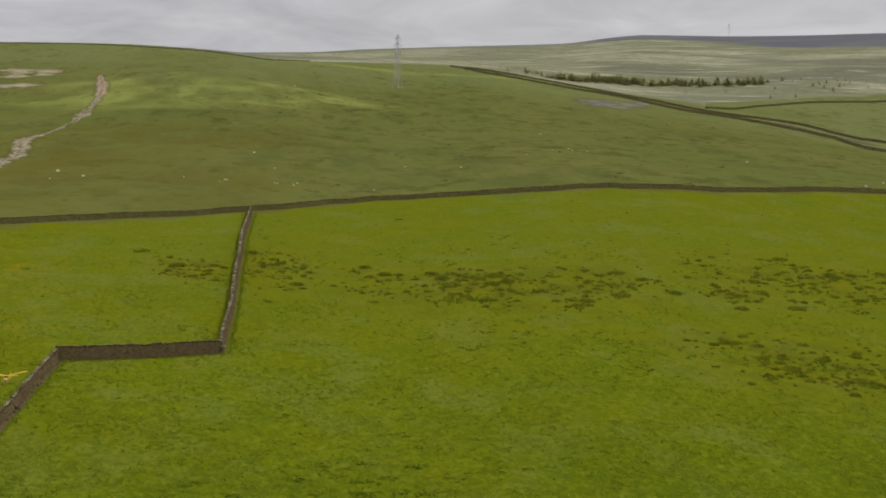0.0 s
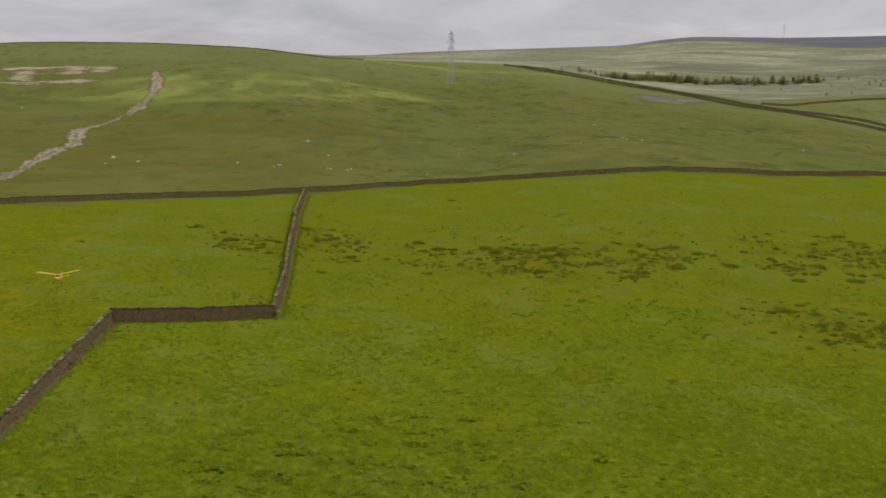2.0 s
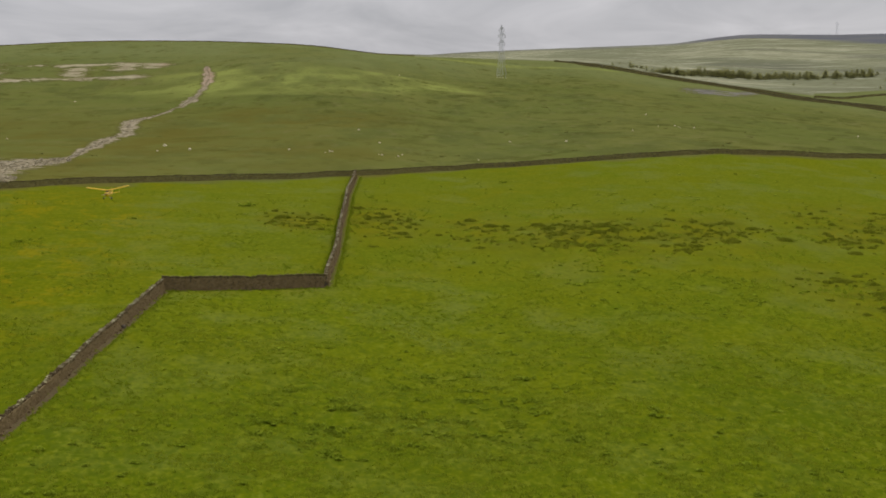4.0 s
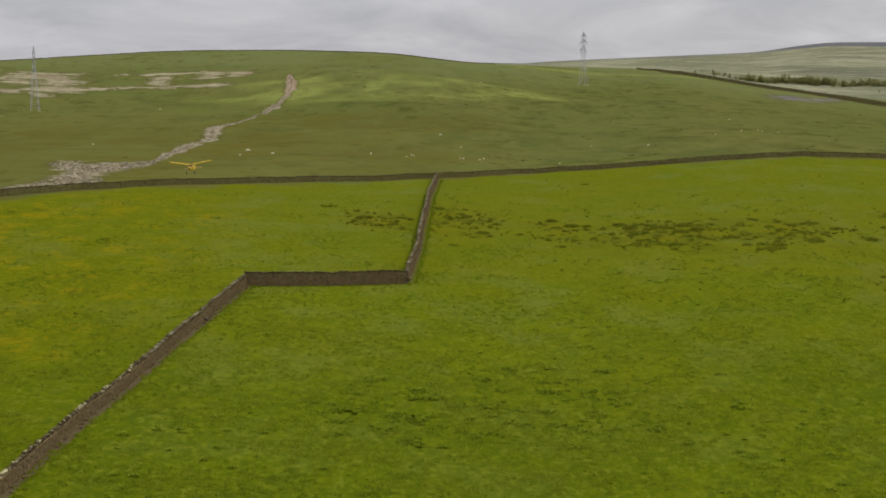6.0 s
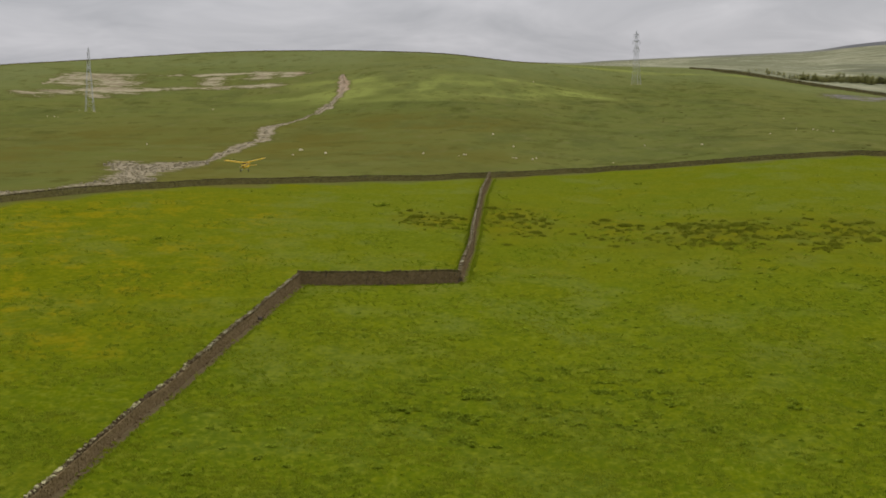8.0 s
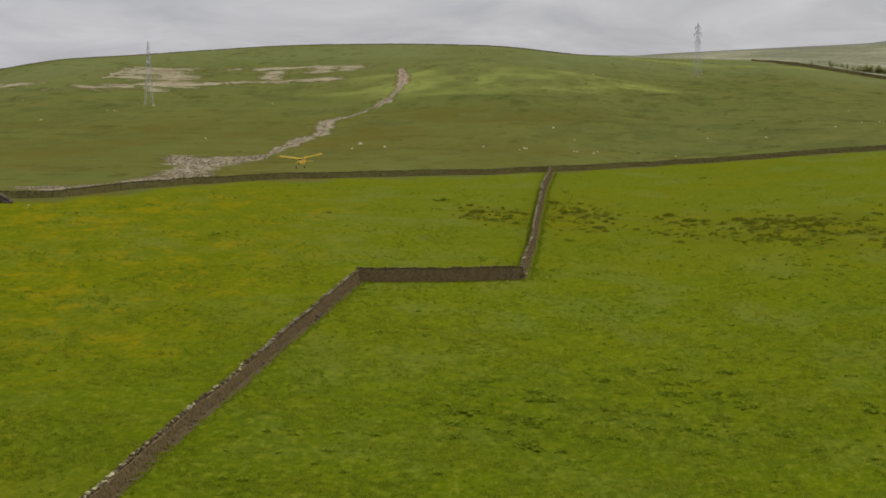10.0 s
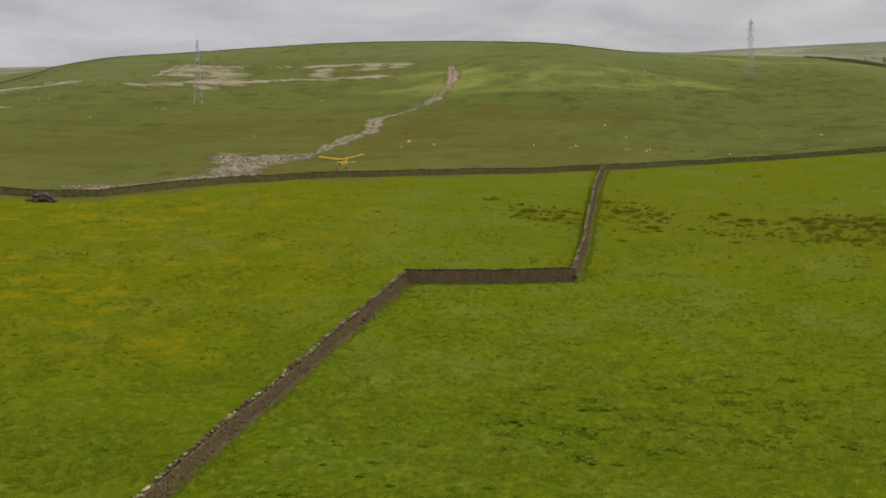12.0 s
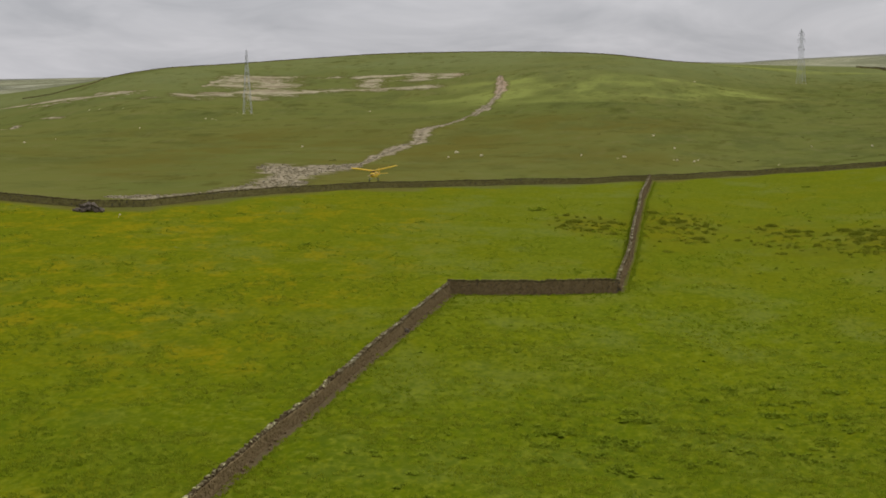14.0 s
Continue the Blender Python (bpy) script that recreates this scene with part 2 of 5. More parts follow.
    soil = k.mix(k.span(k.noise(0.3, 4, 0.7), 0.4, 0.62), (0.112, 0.080, 0.046), (0.155, 0.116, 0.066))
    grass = k.mix(k.span(k.math("ADD", k.attr("earth"), k.math("MULTIPLY", k.math("SUBTRACT", k.noise(0.5, 5, 0.7), 0.5), 0.9)), 0.3, 0.8, 0, 0.9), grass, soil)
    # hill: rough grazing, olive with brown bents and darker rushes
    far = (1.0, 0.36, 1.0)
    slope = k.mix(k.span(k.noise(45, 4, 0.6, far), 0.36, 0.64), (0.126, 0.142, 0.034), (0.144, 0.150, 0.038))
    slope = k.mix(k.span(k.noise(17, 5, 0.68, far, shift=(7, 3, 0)), 0.47, 0.64, 0, 0.7), slope, (0.098, 0.112, 0.030))
    slope = k.mix(k.math("MULTIPLY", k.attr("high"), k.span(k.noise(60, 4, 0.6, far, shift=(6, 4, 0)), 0.3, 0.6, 0.3, 0.8)), slope, (0.170, 0.190, 0.070))
    streak = k.span(k.noise(6.0, 5, 0.66, (0.55, 0.28, 1.0), shift=(5, 9, 0)), 0.52, 0.66, 0, 0.65)
    slope = k.mix(k.math("MULTIPLY", streak, k.math("MAXIMUM", k.attr("wet"), k.span(k.noise(60, 3, 0.5, far, shift=(8, 2, 0)), 0.42, 0.58))), slope, (0.070, 0.078, 0.017))
    slope = k.mix(k.span(k.noise(4.5, 6, 0.7, far), 0.50, 0.72, 0, 0.6), slope, (0.168, 0.160, 0.056))
    # patches of sunlight through cloud gaps, painted as brighter yellow-green grass
    slope = k.mix(k.math("MULTIPLY", k.attr("sunlit"), k.span(k.noise(22, 4, 0.6, far, shift=(2, 2, 0)), 0.40, 0.60, 0.1, 0.95)), slope, (0.232, 0.258, 0.064))
    slope = k.mix(k.math("MULTIPLY", k.attr("brown"), k.span(k.noise(15, 5, 0.66, (0.8, 0.45, 1.0), shift=(1, 6, 0)), 0.38, 0.62, 0.2, 0.8)), slope, (0.128, 0.112, 0.022))
    chunk = k.math("MULTIPLY", k.span(k.noise(3.0, 5, 0.68, (0.6, 0.3, 1.0), shift=(9, 4, 0)), 0.55, 0.66, 0, 0.7), k.span(k.noise(34, 4, 0.6, far, shift=(4, 6, 0)), 0.40, 0.58, 0.2, 1.0))
    slope = k.mix(chunk, slope, (0.086, 0.086, 0.018))
    thin = k.span(k.noise(3.4, 6, 0.7, (0.4, 0.22, 1.0), shift=(2, 7, 0)), 0.52, 0.66, 0, 0.6)
    slope = k.mix(k.math("MULTIPLY", thin, k.attr("wet")), slope, (0.062, 0.070, 0.015))
    # far moor: bleached grass, then heather with bluish distance haze in its colour
    long = (0.6, 0.75, 1.0)
    pale = k.mix(k.span(k.noise(130, 5, 0.62, long), 0.42, 0.6), (0.216, 0.222, 0.132), (0.350, 0.344, 0.218))
    pale = k.mix(k.span(k.noise(22, 5, 0.68, long), 0.42, 0.66, 0, 0.6), pale, (0.165, 0.166, 0.095))
    pale = k.mix(k.span(k.noise(260, 4, 0.55, long, shift=(4, 1, 0)), 0.5, 0.6, 0, 0.75), pale, (0.150, 0.152, 0.104))
    pale = k.mix(k.span(k.noise(7, 5, 0.7), 0.5, 0.62, 0, 0.6), pale, (0.120, 0.118, 0.062))
    pale = k.mix(k.span(k.noise(16, 4, 0.6, (0.22, 0.9, 1.0), shift=(3, 2, 0)), 0.58, 0.66, 0, 0.7), pale, (0.450, 0.435, 0.310))
    dark = k.mix(k.span(k.noise(120, 5, 0.62, long), 0.4, 0.65), (0.128, 0.130, 0.142), (0.156, 0.154, 0.150))
    colour = k.mix(hill, grass, slope)
    colour = k.mix(moor, colour, pale)
    colour = k.mix(heath, colour, dark)
    colour = k.mix(k.math("MULTIPLY", k.attr("lane_strip"), k.span(k.noise(5, 5, 0.66), 0.3, 0.6, 0.5, 1.0)), colour, (0.100, 0.092, 0.058))
    # bare ground: washed gravel, stones and cracked peat
    ragged = k.math("ADD", k.math("MULTIPLY", k.noise(1.7, 5, 0.72, (0.5, 0.7, 1.0)), 1.4), k.math("MULTIPLY", k.noise(7, 5, 0.66, (0.45, 0.7, 1.0)), 1.6))
    worn = k.math("ADD", k.attr("bare"), k.math("SUBTRACT", ragged, 1.53))
    bare = k.span(worn, 0.44, 0.60, 0.0, 0.95)
    # banks of dark peat and coarse grass round the washed-out ground
    colour = k.mix(k.math("MULTIPLY", k.span(worn, 0.14, 0.40, 0, 0.6), k.span(k.attr("bare"), 0.02, 0.3)), colour, (0.098, 0.092, 0.026))
    stone = k.mix(k.span(k.noise(0.9, 4, 0.7, far), 0.35, 0.65), (0.240, 0.198, 0.128), (0.390, 0.334, 0.225))
    stone = k.mix(k.span(k.noise(3.0, 5, 0.72, far), 0.50, 0.62, 0, 0.6), stone, (0.160, 0.136, 0.072))
    ochre = k.mix(k.math("MULTIPLY", k.attr("straw"), k.span(k.noise(3.4, 5, 0.7, far, shift=(5, 5, 0)), 0.42, 0.6, 0.3, 0.9)), stone, (0.430, 0.385, 0.240))
    peat = k.math("MULTIPLY", k.attr("straw"), k.span(k.noise(5.0, 5, 0.7, (0.35, 0.6, 1.0), shift=(6, 1, 0)), 0.49, 0.60, 0, 0.55))
    ochre = k.mix(peat, ochre, (0.205, 0.150, 0.092))
    raw = k.mix(k.span(k.noise(2.0, 4, 0.7, far, shift=(1, 3, 0)), 0.4, 0.6), (0.300, 0.205, 0.130), (0.430, 0.330, 0.235))
    ochre = k.mix(k.math("MULTIPLY", k.attr("raw"), 0.85), ochre, raw)
    grey = k.mix(k.span(k.noise(4.0, 5, 0.7, (0.3, 0.6, 1.0)), 0.42, 0.6), (0.135, 0.126, 0.110), (0.245, 0.228, 0.195))
    ochre = k.mix(k.attr("scree"), ochre, grey)
    colour = k.mix(bare, colour, ochre)
    bumps = k.math("ADD", k.math("MULTIPLY", tuft, 0.6), k.math("MULTIPLY", fine, 0.4))
    return k.done(colour, 1.0, bumps, 0.6, 0.3, gloss=0.0)


def stone_material(name="dry_stone", whole=False, growth=1.0, crust=(0.62, 0.57, 0.27), tone=1.0, hue=(1, 1, 1)):
    k = Nodes(name)
    pick = k.each() if whole else k.island()
    base = k.mix(pick, tuple(tone * v * h for v, h in zip((0.190, 0.126, 0.060), hue)), tuple(tone * v * h for v, h in zip((0.252, 0.172, 0.088), hue)))
    base = k.mix(k.span(k.noise(0.35, 4, 0.7), 0.4, 0.7, 0, 0.6), base, tuple(tone * v * h for v, h in zip((0.112, 0.077, 0.037), hue)))
    lichen = k.span(k.noise(0.5, 4, 0.7, shift=(3, 3, 1)), 0.38, 0.54, 0, 0.9)
    up = k.n.new("ShaderNodeSeparateXYZ")
    k.l.new(k.n.new("ShaderNodeNewGeometry").outputs["Normal"], up.inputs[0])
    lichen = k.math("MULTIPLY", lichen, k.span(up.outputs["Z"], -0.1, 0.8, 0.05 * growth, growth))
    if growth == 1.0:
        lichen = k.math("MULTIPLY", lichen, k.span(pick, 0.38, 0.54, 0.15, 1.0))
    lichen = k.math("MULTIPLY", lichen, k.span(k.noise(2.2, 3, 0.6, shift=(8, 1, 4)), 0.36, 0.52, 0.25, 1.0))
    base = k.mix(lichen, base, crust)
    return k.done(base, 0.92, k.noise(0.12, 4, 0.7), 0.6, 0.04, gloss=0.03)


def plain_material(name, a, b, size, rough=0.8, metal=0.0, gloss=0.3, per_island=False):
    k = Nodes(name)
    c = k.mix(k.span(k.noise(size, 4, 0.65), 0.35, 0.65), a, b)
    if per_island:
        c = k.mix(k.math("MULTIPLY", k.island(), 0.7), c, tuple(v * 1.5 for v in a))
    return k.done(c, rough, k.noise(size * 0.3, 3, 0.6), 0.3, size * 0.05, metal, gloss)


def leaf_material(name, a, b, size, sheer=0.4):
    """Thin blades and leaves: dull, and letting some of the light through."""
    k = Nodes(name)
    c = k.mix(k.span(k.noise(size, 4, 0.65), 0.35, 0.65), a, b)
    c = k.mix(k.math("MULTIPLY", k.island(), 0.5), c, tuple(v * 1.35 for v in b))
    k.done(c, 1.0, gloss=0.0)
    thin = k.n.new("ShaderNodeBsdfTranslucent")
    k.l.new(c, thin.inputs["Color"])
    both = k.n.new("ShaderNodeMixShader")
    both.inputs[0].default_value = sheer
    k.l.new(k.bsdf.outputs[0], both.inputs[1])
    k.l.new(thin.outputs[0], both.inputs[2])
    k.l.new(both.outputs[0], k.out.inputs[0])
    return k.mat


def paint_material():
    k = Nodes("yellow_covering_film")
    c = k.mix(k.span(k.noise(0.3, 3, 0.6), 0.35, 0.7), (0.82, 0.50, 0.012), (0.88, 0.58, 0.02))
    return k.done(c, 0.38, k.noise(0.05, 2), 0.05, 0.003, gloss=0.5)


M_GROUND = ground_material()
# M_COPING: low tone paints the shadow beneath the lichened caps onto their sides
M_STONE, M_TOP, M_COPING = stone_material(growth=0.06, tone=0.95, hue=(0.97, 1.03, 1.02)), stone_material("coping_row_lichened", crust=(0.43, 0.41, 0.25), tone=0.66, hue=(0.95, 1.03, 1.0)), stone_material("coping_stone_lichened", True, tone=0.42, crust=(0.66, 0.61, 0.33))
# mossy coping; its low tone also holds the shade of the overhang
M_MOSSY_SHADED = stone_material("coping_row_mossy_shaded", growth=0.8, crust=(0.27, 0.255, 0.075), tone=0.55, hue=(0.85, 0.98, 0.9))
M_WEATHERED = stone_material("weathered_wall_stone", growth=0.9, crust=(0.26, 0.25, 0.09), tone=1.08, hue=(0.86, 1.10, 0.82))
M_CORE = plain_material("wall_heart_of_packed_rubble", (0.065, 0.053, 0.036), (0.11, 0.09, 0.062), 0.5)
M_STEEL = plain_material("galvanised_steel", (0.46, 0.47, 0.48), (0.58, 0.59, 0.60), 1.5, 0.6, 0.0)
M_GLASS = plain_material("insulator_glaze", (0.10, 0.085, 0.07), (0.14, 0.12, 0.10), 0.4, 0.3)
M_RUSH = leaf_material("rush_blades", (0.108, 0.135, 0.008), (0.204, 0.216, 0.020), 1.1, 0.4)
M_BENT = leaf_material("bent_grass_blades", (0.150, 0.156, 0.036), (0.190, 0.190, 0.050), 3.0)
M_TURF = leaf_material("grass_blades", (0.165, 0.222, 0.012), (0.235, 0.280, 0.018), 2.0, 0.45)
M_SEED = leaf_material("pale_seeding_grass", (0.200, 0.242, 0.012), (0.262, 0.298, 0.022), 2.0, 0.45)
# the bright second green of M_BUSH includes glints on the leaves
M_BUSH = leaf_material("thistle_and_nettle_leaf", (0.140, 0.196, 0.008), (0.285, 0.345, 0.030), 0.5, 0.4)
M_NEEDLE = leaf_material("conifer_needles", (0.270, 0.275, 0.100), (0.370, 0.360, 0.140), 6.0, 0.5)
M_BARK = plain_material("conifer_bark", (0.10, 0.08, 0.06), (0.16, 0.13, 0.10), 0.4)
M_ROCK = plain_material("pale_gritstone", (0.56, 0.50, 0.29), (0.70, 0.63, 0.39), 0.5)
M_GRIT = plain_material("washed_gritstone", (0.255, 0.216, 0.128), (0.365, 0.316, 0.195), 0.5)
M_DARKROCK = plain_material("dark_rubble", (0.085, 0.066, 0.046), (0.150, 0.118, 0.084), 0.5, per_island=True)
M_YELLOW = paint_material()
M_BLACK = plain_material("black_rubber", (0.02, 0.02, 0.02), (0.035, 0.035, 0.035), 0.05, 0.6)
M_WOOD = plain_material("pale_spruce", (0.45, 0.33, 0.18), (0.55, 0.42, 0.25), 0.1, 0.5)


# ---- small helpers for meshes ----
def mesh_from(name, verts, faces, material):
    me = bpy.data.meshes.new(name)
    me.from_pydata(verts, [], faces)
    me.materials.append(material)
    return me


def part(name, data, parent=None, label="", kind="", m=None):
    """Links a mesh, or a bmesh with its material as (bm, material), as one object under a thing or a part."""
    if isinstance(data, tuple):
        bm, material = data
        me = bpy.data.meshes.new(name)
        bm.to_mesh(me)
        bm.free()
        me.materials.append(material)
        data = me
    ob = new(name, data)
    if parent is not None:
        ob.parent = parent
    if m is not None:
        ob.matrix_basis = m
    return tagged(ob, label, kind=kind)


def bar(bm, a, b, wide, deep=None, sides=4):
    """A straight bar from a to b, with square or round section."""
    a, b = Vector(a), Vector(b)
    d = b - a
    q = d.to_track_quat("Z", "Y").to_matrix().to_4x4()
    got = bmesh.ops.create_cone(bm, cap_ends=True, segments=sides, radius1=wide * 0.7071, radius2=(deep or wide) * 0.7071, depth=d.length)
    bmesh.ops.transform(bm, matrix=Matrix.Translation((a + b) / 2) @ q @ Matrix.Rotation(math.pi / 4, 4, "Z"), verts=got["verts"])


def block(bm, size, m):
    got = bmesh.ops.create_cube(bm, size=1.0)
    bmesh.ops.transform(bm, matrix=m @ Matrix.Diagonal((*size, 1)), verts=got["verts"])
    return got["verts"]


# ---- the ground: one sheet of field, hill and far moor ----
def line_distance(x, y, pts):
    """Distance to a run of points, and the width given along it, each point as x, y, half width."""
    best, wide = np.full(x.shape, 1e9), np.zeros(x.shape)
    for (ax, ay, aw), (bx, by, bw) in zip(pts, pts[1:]):
        dx, dy = bx - ax, by - ay
        t = np.clip(((x - ax) * dx + (y - ay) * dy) / (dx * dx + dy * dy), 0, 1)
        d = np.hypot(x - ax - t * dx, y - ay - t * dy) / (aw + (bw - aw) * t)
        near = d < best
        best, wide = np.where(near, d, best), np.where(near, aw + (bw - aw) * t, wide)
    return best


def oval(x, y, bearing, r, wide, deep):
    """1 in the middle of an oval patch that lies across the line of sight, 0.5 at its rim, 0 outside."""
    a = np.degrees(np.arctan2(x, y)) - bearing
    return np.clip(1 - 0.5 * np.sqrt((a * np.pi / 180 * r / wide) ** 2 + ((np.hypot(x, y) - r) / deep) ** 2), 0, 1)


BECK = [(-84.6, 766, 1.0), (-79.5, 726, 2.4), (-75, 686, 2.2), (-74.2, 664, 1.6), (-72.8, 630, 1.5), (-72.1, 604, 2.2), (-71.6, 575, 1.2), (-71.5, 546, 0.6), (-72.6, 515, 0.8), (-75, 485, 2.1), (-73.0, 468, 2.4), (-71, 451, 2.3), (-70.8, 430, 2.0), (-70.6, 413, 2.0), (-68.5, 388, 1.6), (-66.8, 363, 1.2), (-64, 340, 0.8), (-62.4, 324, 0.9), (-64.4, 309.8, 1.6), (-67.1, 304, 2.0)]
GRAVEL = ((-13.7, 323, 3.5, 7.4), (-13.4, 313, 3.9, 13.7), (-13.1, 298, 3.7, 18.3), (-12.6, 309, 3.8, 13.6),
          (-12.1, 315, 3.9, 10.8), (-11.6, 320, 3.4, 8.6), (-11.1, 327, 2.3, 6.1), (-13.4, 281, 3.5, 13.4),
          (-13.8, 271, 3.9, 7.9), (-14.4, 264, 3.3, 6.8), (-15.2, 254, 2.7, 4.1), (-16.0, 249, 2.7, 3.6),
          (-16.6, 247, 2.6, 4.1), (-17.6, 246, 2.6, 5.3), (-18.5, 245, 2.6, 2.7), (-12.9, 273, 1.9, 7.9))
SCREE = ((11.8, 962, 6.0, 30.0), (10.4, 885, 12.0, 50.0), (11.4, 900, 9.0, 36.0), (11.0, 850, 8.0, 30.0))
LOWER_SCARS = ([(-265, 663, 0.8), (-249, 646, 1.4), (-247, 653, 1.6), (-240, 660, 1.2), (-249, 702, 1.8), (-239, 696, 1.8), (-222, 679, 0.9)],
               [(-256, 667, 0.8), (-241, 647, 1.4), (-234, 649, 1.4), (-224, 649, 0.8)],
               [(-208, 500.2, 1.6), (-213.5, 528.2, 1.8)],
               [(-220.5, 566.4, 2.2), (-209.7, 557.7, 2.2)],
               [(-210.9, 644.3, 2.0), (-204.3, 648.5, 2.0)],
               [(-207, 671, 0.9), (-200, 688, 2.2), (-196, 702, 2.0)],
               [(-217, 750, 1.4), (-224, 799, 2.4), (-225, 834, 2.2), (-216, 833, 2.4), (-203, 846, 1.2)])
UPPER_SCARS = ([(-307.7, 728, 3.5), (-289, 718, 4.0), (-264.4, 674, 4.5), (-246.9, 674, 5.5), (-239.6, 694.0, 5.5), (-231.2, 705.9, 3.0)],
               [(-244.5, 662.6, 1.8), (-233.1, 662.1, 3.0), (-224.8, 678.8, 1.5)],
               [(-167.8, 722.5, 2.5), (-160.2, 735.5, 4.2), (-151.3, 744.0, 4.2), (-132.9, 745.7, 4.2), (-120.5, 743.6, 4.2), (-109.8, 744.7, 2.1)],
               [(-179.3, 831.1, 1.8), (-159.2, 827.2, 3.0), (-142.7, 826.2, 3.0), (-133.6, 834.3, 3.0), (-105.4, 817.5, 1.5)],
               [(-227.6, 832.3, 2.4), (-211.6, 834.4, 4.0), (-198.5, 845.9, 2.0)])
SCARS = LOWER_SCARS + UPPER_SCARS
SCAR_PATCHES = ((-14.2, 860, 16.8, 18.5), (-14.8, 836, 13.4, 20.8), (-14.0, 831, 11.8, 19.6), (-15.3, 798, 9.9, 17.3),
                (-13.8, 802, 12.1, 35.5), (-14.2, 742, 11.9, 26.2), (-13.4, 741, 7.9, 21.1), (-15.8, 725, 7.7, 17.2),
                (-16.5, 705, 7.5, 15.1), (-14.4, 704, 5.6, 9.3), (-12.4, 753, 9.4, 5.8), (-11.4, 760, 9.5, 6.5),
                (-10.3, 760, 9.5, 9.5), (-9.3, 753, 8.0, 6.7), (-8.8, 754, 6.7, 11.5), (-11.7, 848, 9.1, 3.6),
                (-10.9, 842, 7.5, 4.9), (-10.1, 838, 7.5, 5.5), (-10.6, 803, 6.3, 29.1), (-9.0, 805, 6.3, 17.1),
                (-8.8, 835, 8.9, 12.3), (-8.0, 830, 10.3, 13.3), (-8.1, 814, 5.8, 15.1))
# where sunlight on the hill is painted into the grass colour
SUN_PATCHES = ((-4.4, 672, 44.0, 46.0), (-2.0, 684, 36.0, 28.0), (0.2, 700, 30.0, 22.0), (-5.6, 735, 24.0, 30.0), (0.6, 720, 22.0, 18.0), (3.5, 1066, 75.9, 21.7))
BROWN = ((-3.6, 502, 37.5, 51.0), (-14.6, 419, 24.6, 68.3), (-8.9, 300, 17.6, 25.8), (-7.1, 467, 16.6, 50.4),
         (-16.1, 306, 10.9, 39.2), (-14.1, 379, 54.0, 129.2), (-6.1, 390, 34.6, 84.1))
WET = ((2.5, 638, 37.4, 162.3), (5.5, 681, 30.3, 158.2), (-2.0, 549, 32.2, 66.2), (1.0, 514, 27.4, 53.4), (10.5, 540, 62.0, 150.0), (15.5, 560, 48.0, 120.0), (16.4, 690, 13.0, 34.0))
# bearing, distance, half width, half depth and clumps to the square metre
RUSHES = ((7.3, 223, 18.7, 18.0, 0.5), (6.4, 225, 8.0, 15.2, 1.1), (10.2, 229, 7.6, 14.0, 0.9), (2.8, 235, 4.3, 13.1, 0.7),
          (17.0, 245, 17.0, 24.0, 0.42), (15.0, 236, 4.2, 12.0, 1.0), (18.2, 250, 8.0, 13.9, 1.0), (17.4, 189, 13.0, 16.8, 0.6),
          (18.0, 184, 10.0, 10.1, 0.8), (-3.4, 233, 4.0, 9.5, 1.8), (-0.5, 237, 5.2, 20.0, 0.9))
STRAYS = ((12.4, 181, 6.0, 15.2, 0.22), (6.4, 259, 17.8, 17.7, 0.10), (8.0, 181, 7.6, 16.9, 0.15), (9.6, 195, 12.0, 18.0, 0.10), (-0.9, 268, 2.2, 23.0, 0.5))
# weedy places of the near pasture, with the number of clumps in each
WEEDY = ((-2.2, 113, 1.5, 1.6, 10), (-4.4, 111, 0.9, 1.3, 4), (-2.9, 108.5, 0.8, 1.2, 3), (-1.8, 105.8, 1.7, 1.2, 6), (0.0, 110, 1.6, 1.2, 6),
         (-1.7, 122, 1.2, 2.4, 7), (0.0, 127, 0.9, 1.6, 5), (1.7, 131.6, 2.4, 1.4, 11), (3.4, 128.6, 1.2, 0.9, 4), (2.9, 124, 1.6, 0.9, 7),
         (4.6, 125.2, 1.6, 1.8, 9), (4.3, 117, 0.9, 2.0, 6), (6.0, 114.5, 1.2, 1.5, 4), (2.6, 113, 2.4, 1.6, 8), (1.2, 118, 2.2, 3.4, 9),
         (-3.4, 122, 1.6, 4.6, 6), (1.5, 119, 9.0, 14.0, 34), (-2.9, 112, 5.4, 9.1, 16))


def offset(path, d):
    out = []
    for i, (x, y) in enumerate(path):
        a, b = path[max(i - 1, 0)], path[min(i + 1, len(path) - 1)]
        dx, dy = b[0] - a[0], b[1] - a[1]
        n = math.hypot(dx, dy)
        out.append((x - dy / n * d, y + dx / n * d))
    return out


LANE = [(119.3, 1282), (141.7, 1174.3), (162.7, 1183.4), (183.8, 1190.1), (199.7, 1164.8), (209.3, 1109.6), (214.2, 1041.8), (218.1, 978.1), (223.7, 931.8), (232.5, 902.8), (243.1, 884.3), (252.2, 863.1), (256.8, 829.2), (257, 785.3), (261.6, 758.5), (267.6, 763.2), (283, 735)]
LANE_NEAR = [(118, 1165), (131.6, 1090.6), (149, 1083.8), (166.9, 1080.8), (182.7, 1065.3), (194.6, 1031.9), (202.3, 983), (206.6, 926.4), (209.1, 870.1), (211.7, 822.2), (216.2, 786.5), (223, 762.7), (230.7, 744.5), (235.1, 718.1), (228.3, 661.1), (221.9, 632.2), (238, 600)]
LANE_MIDDLE = [((ax + bx) / 2, (ay + by) / 2) for (ax, ay), (bx, by) in zip(LANE[1:-1], LANE_NEAR)]
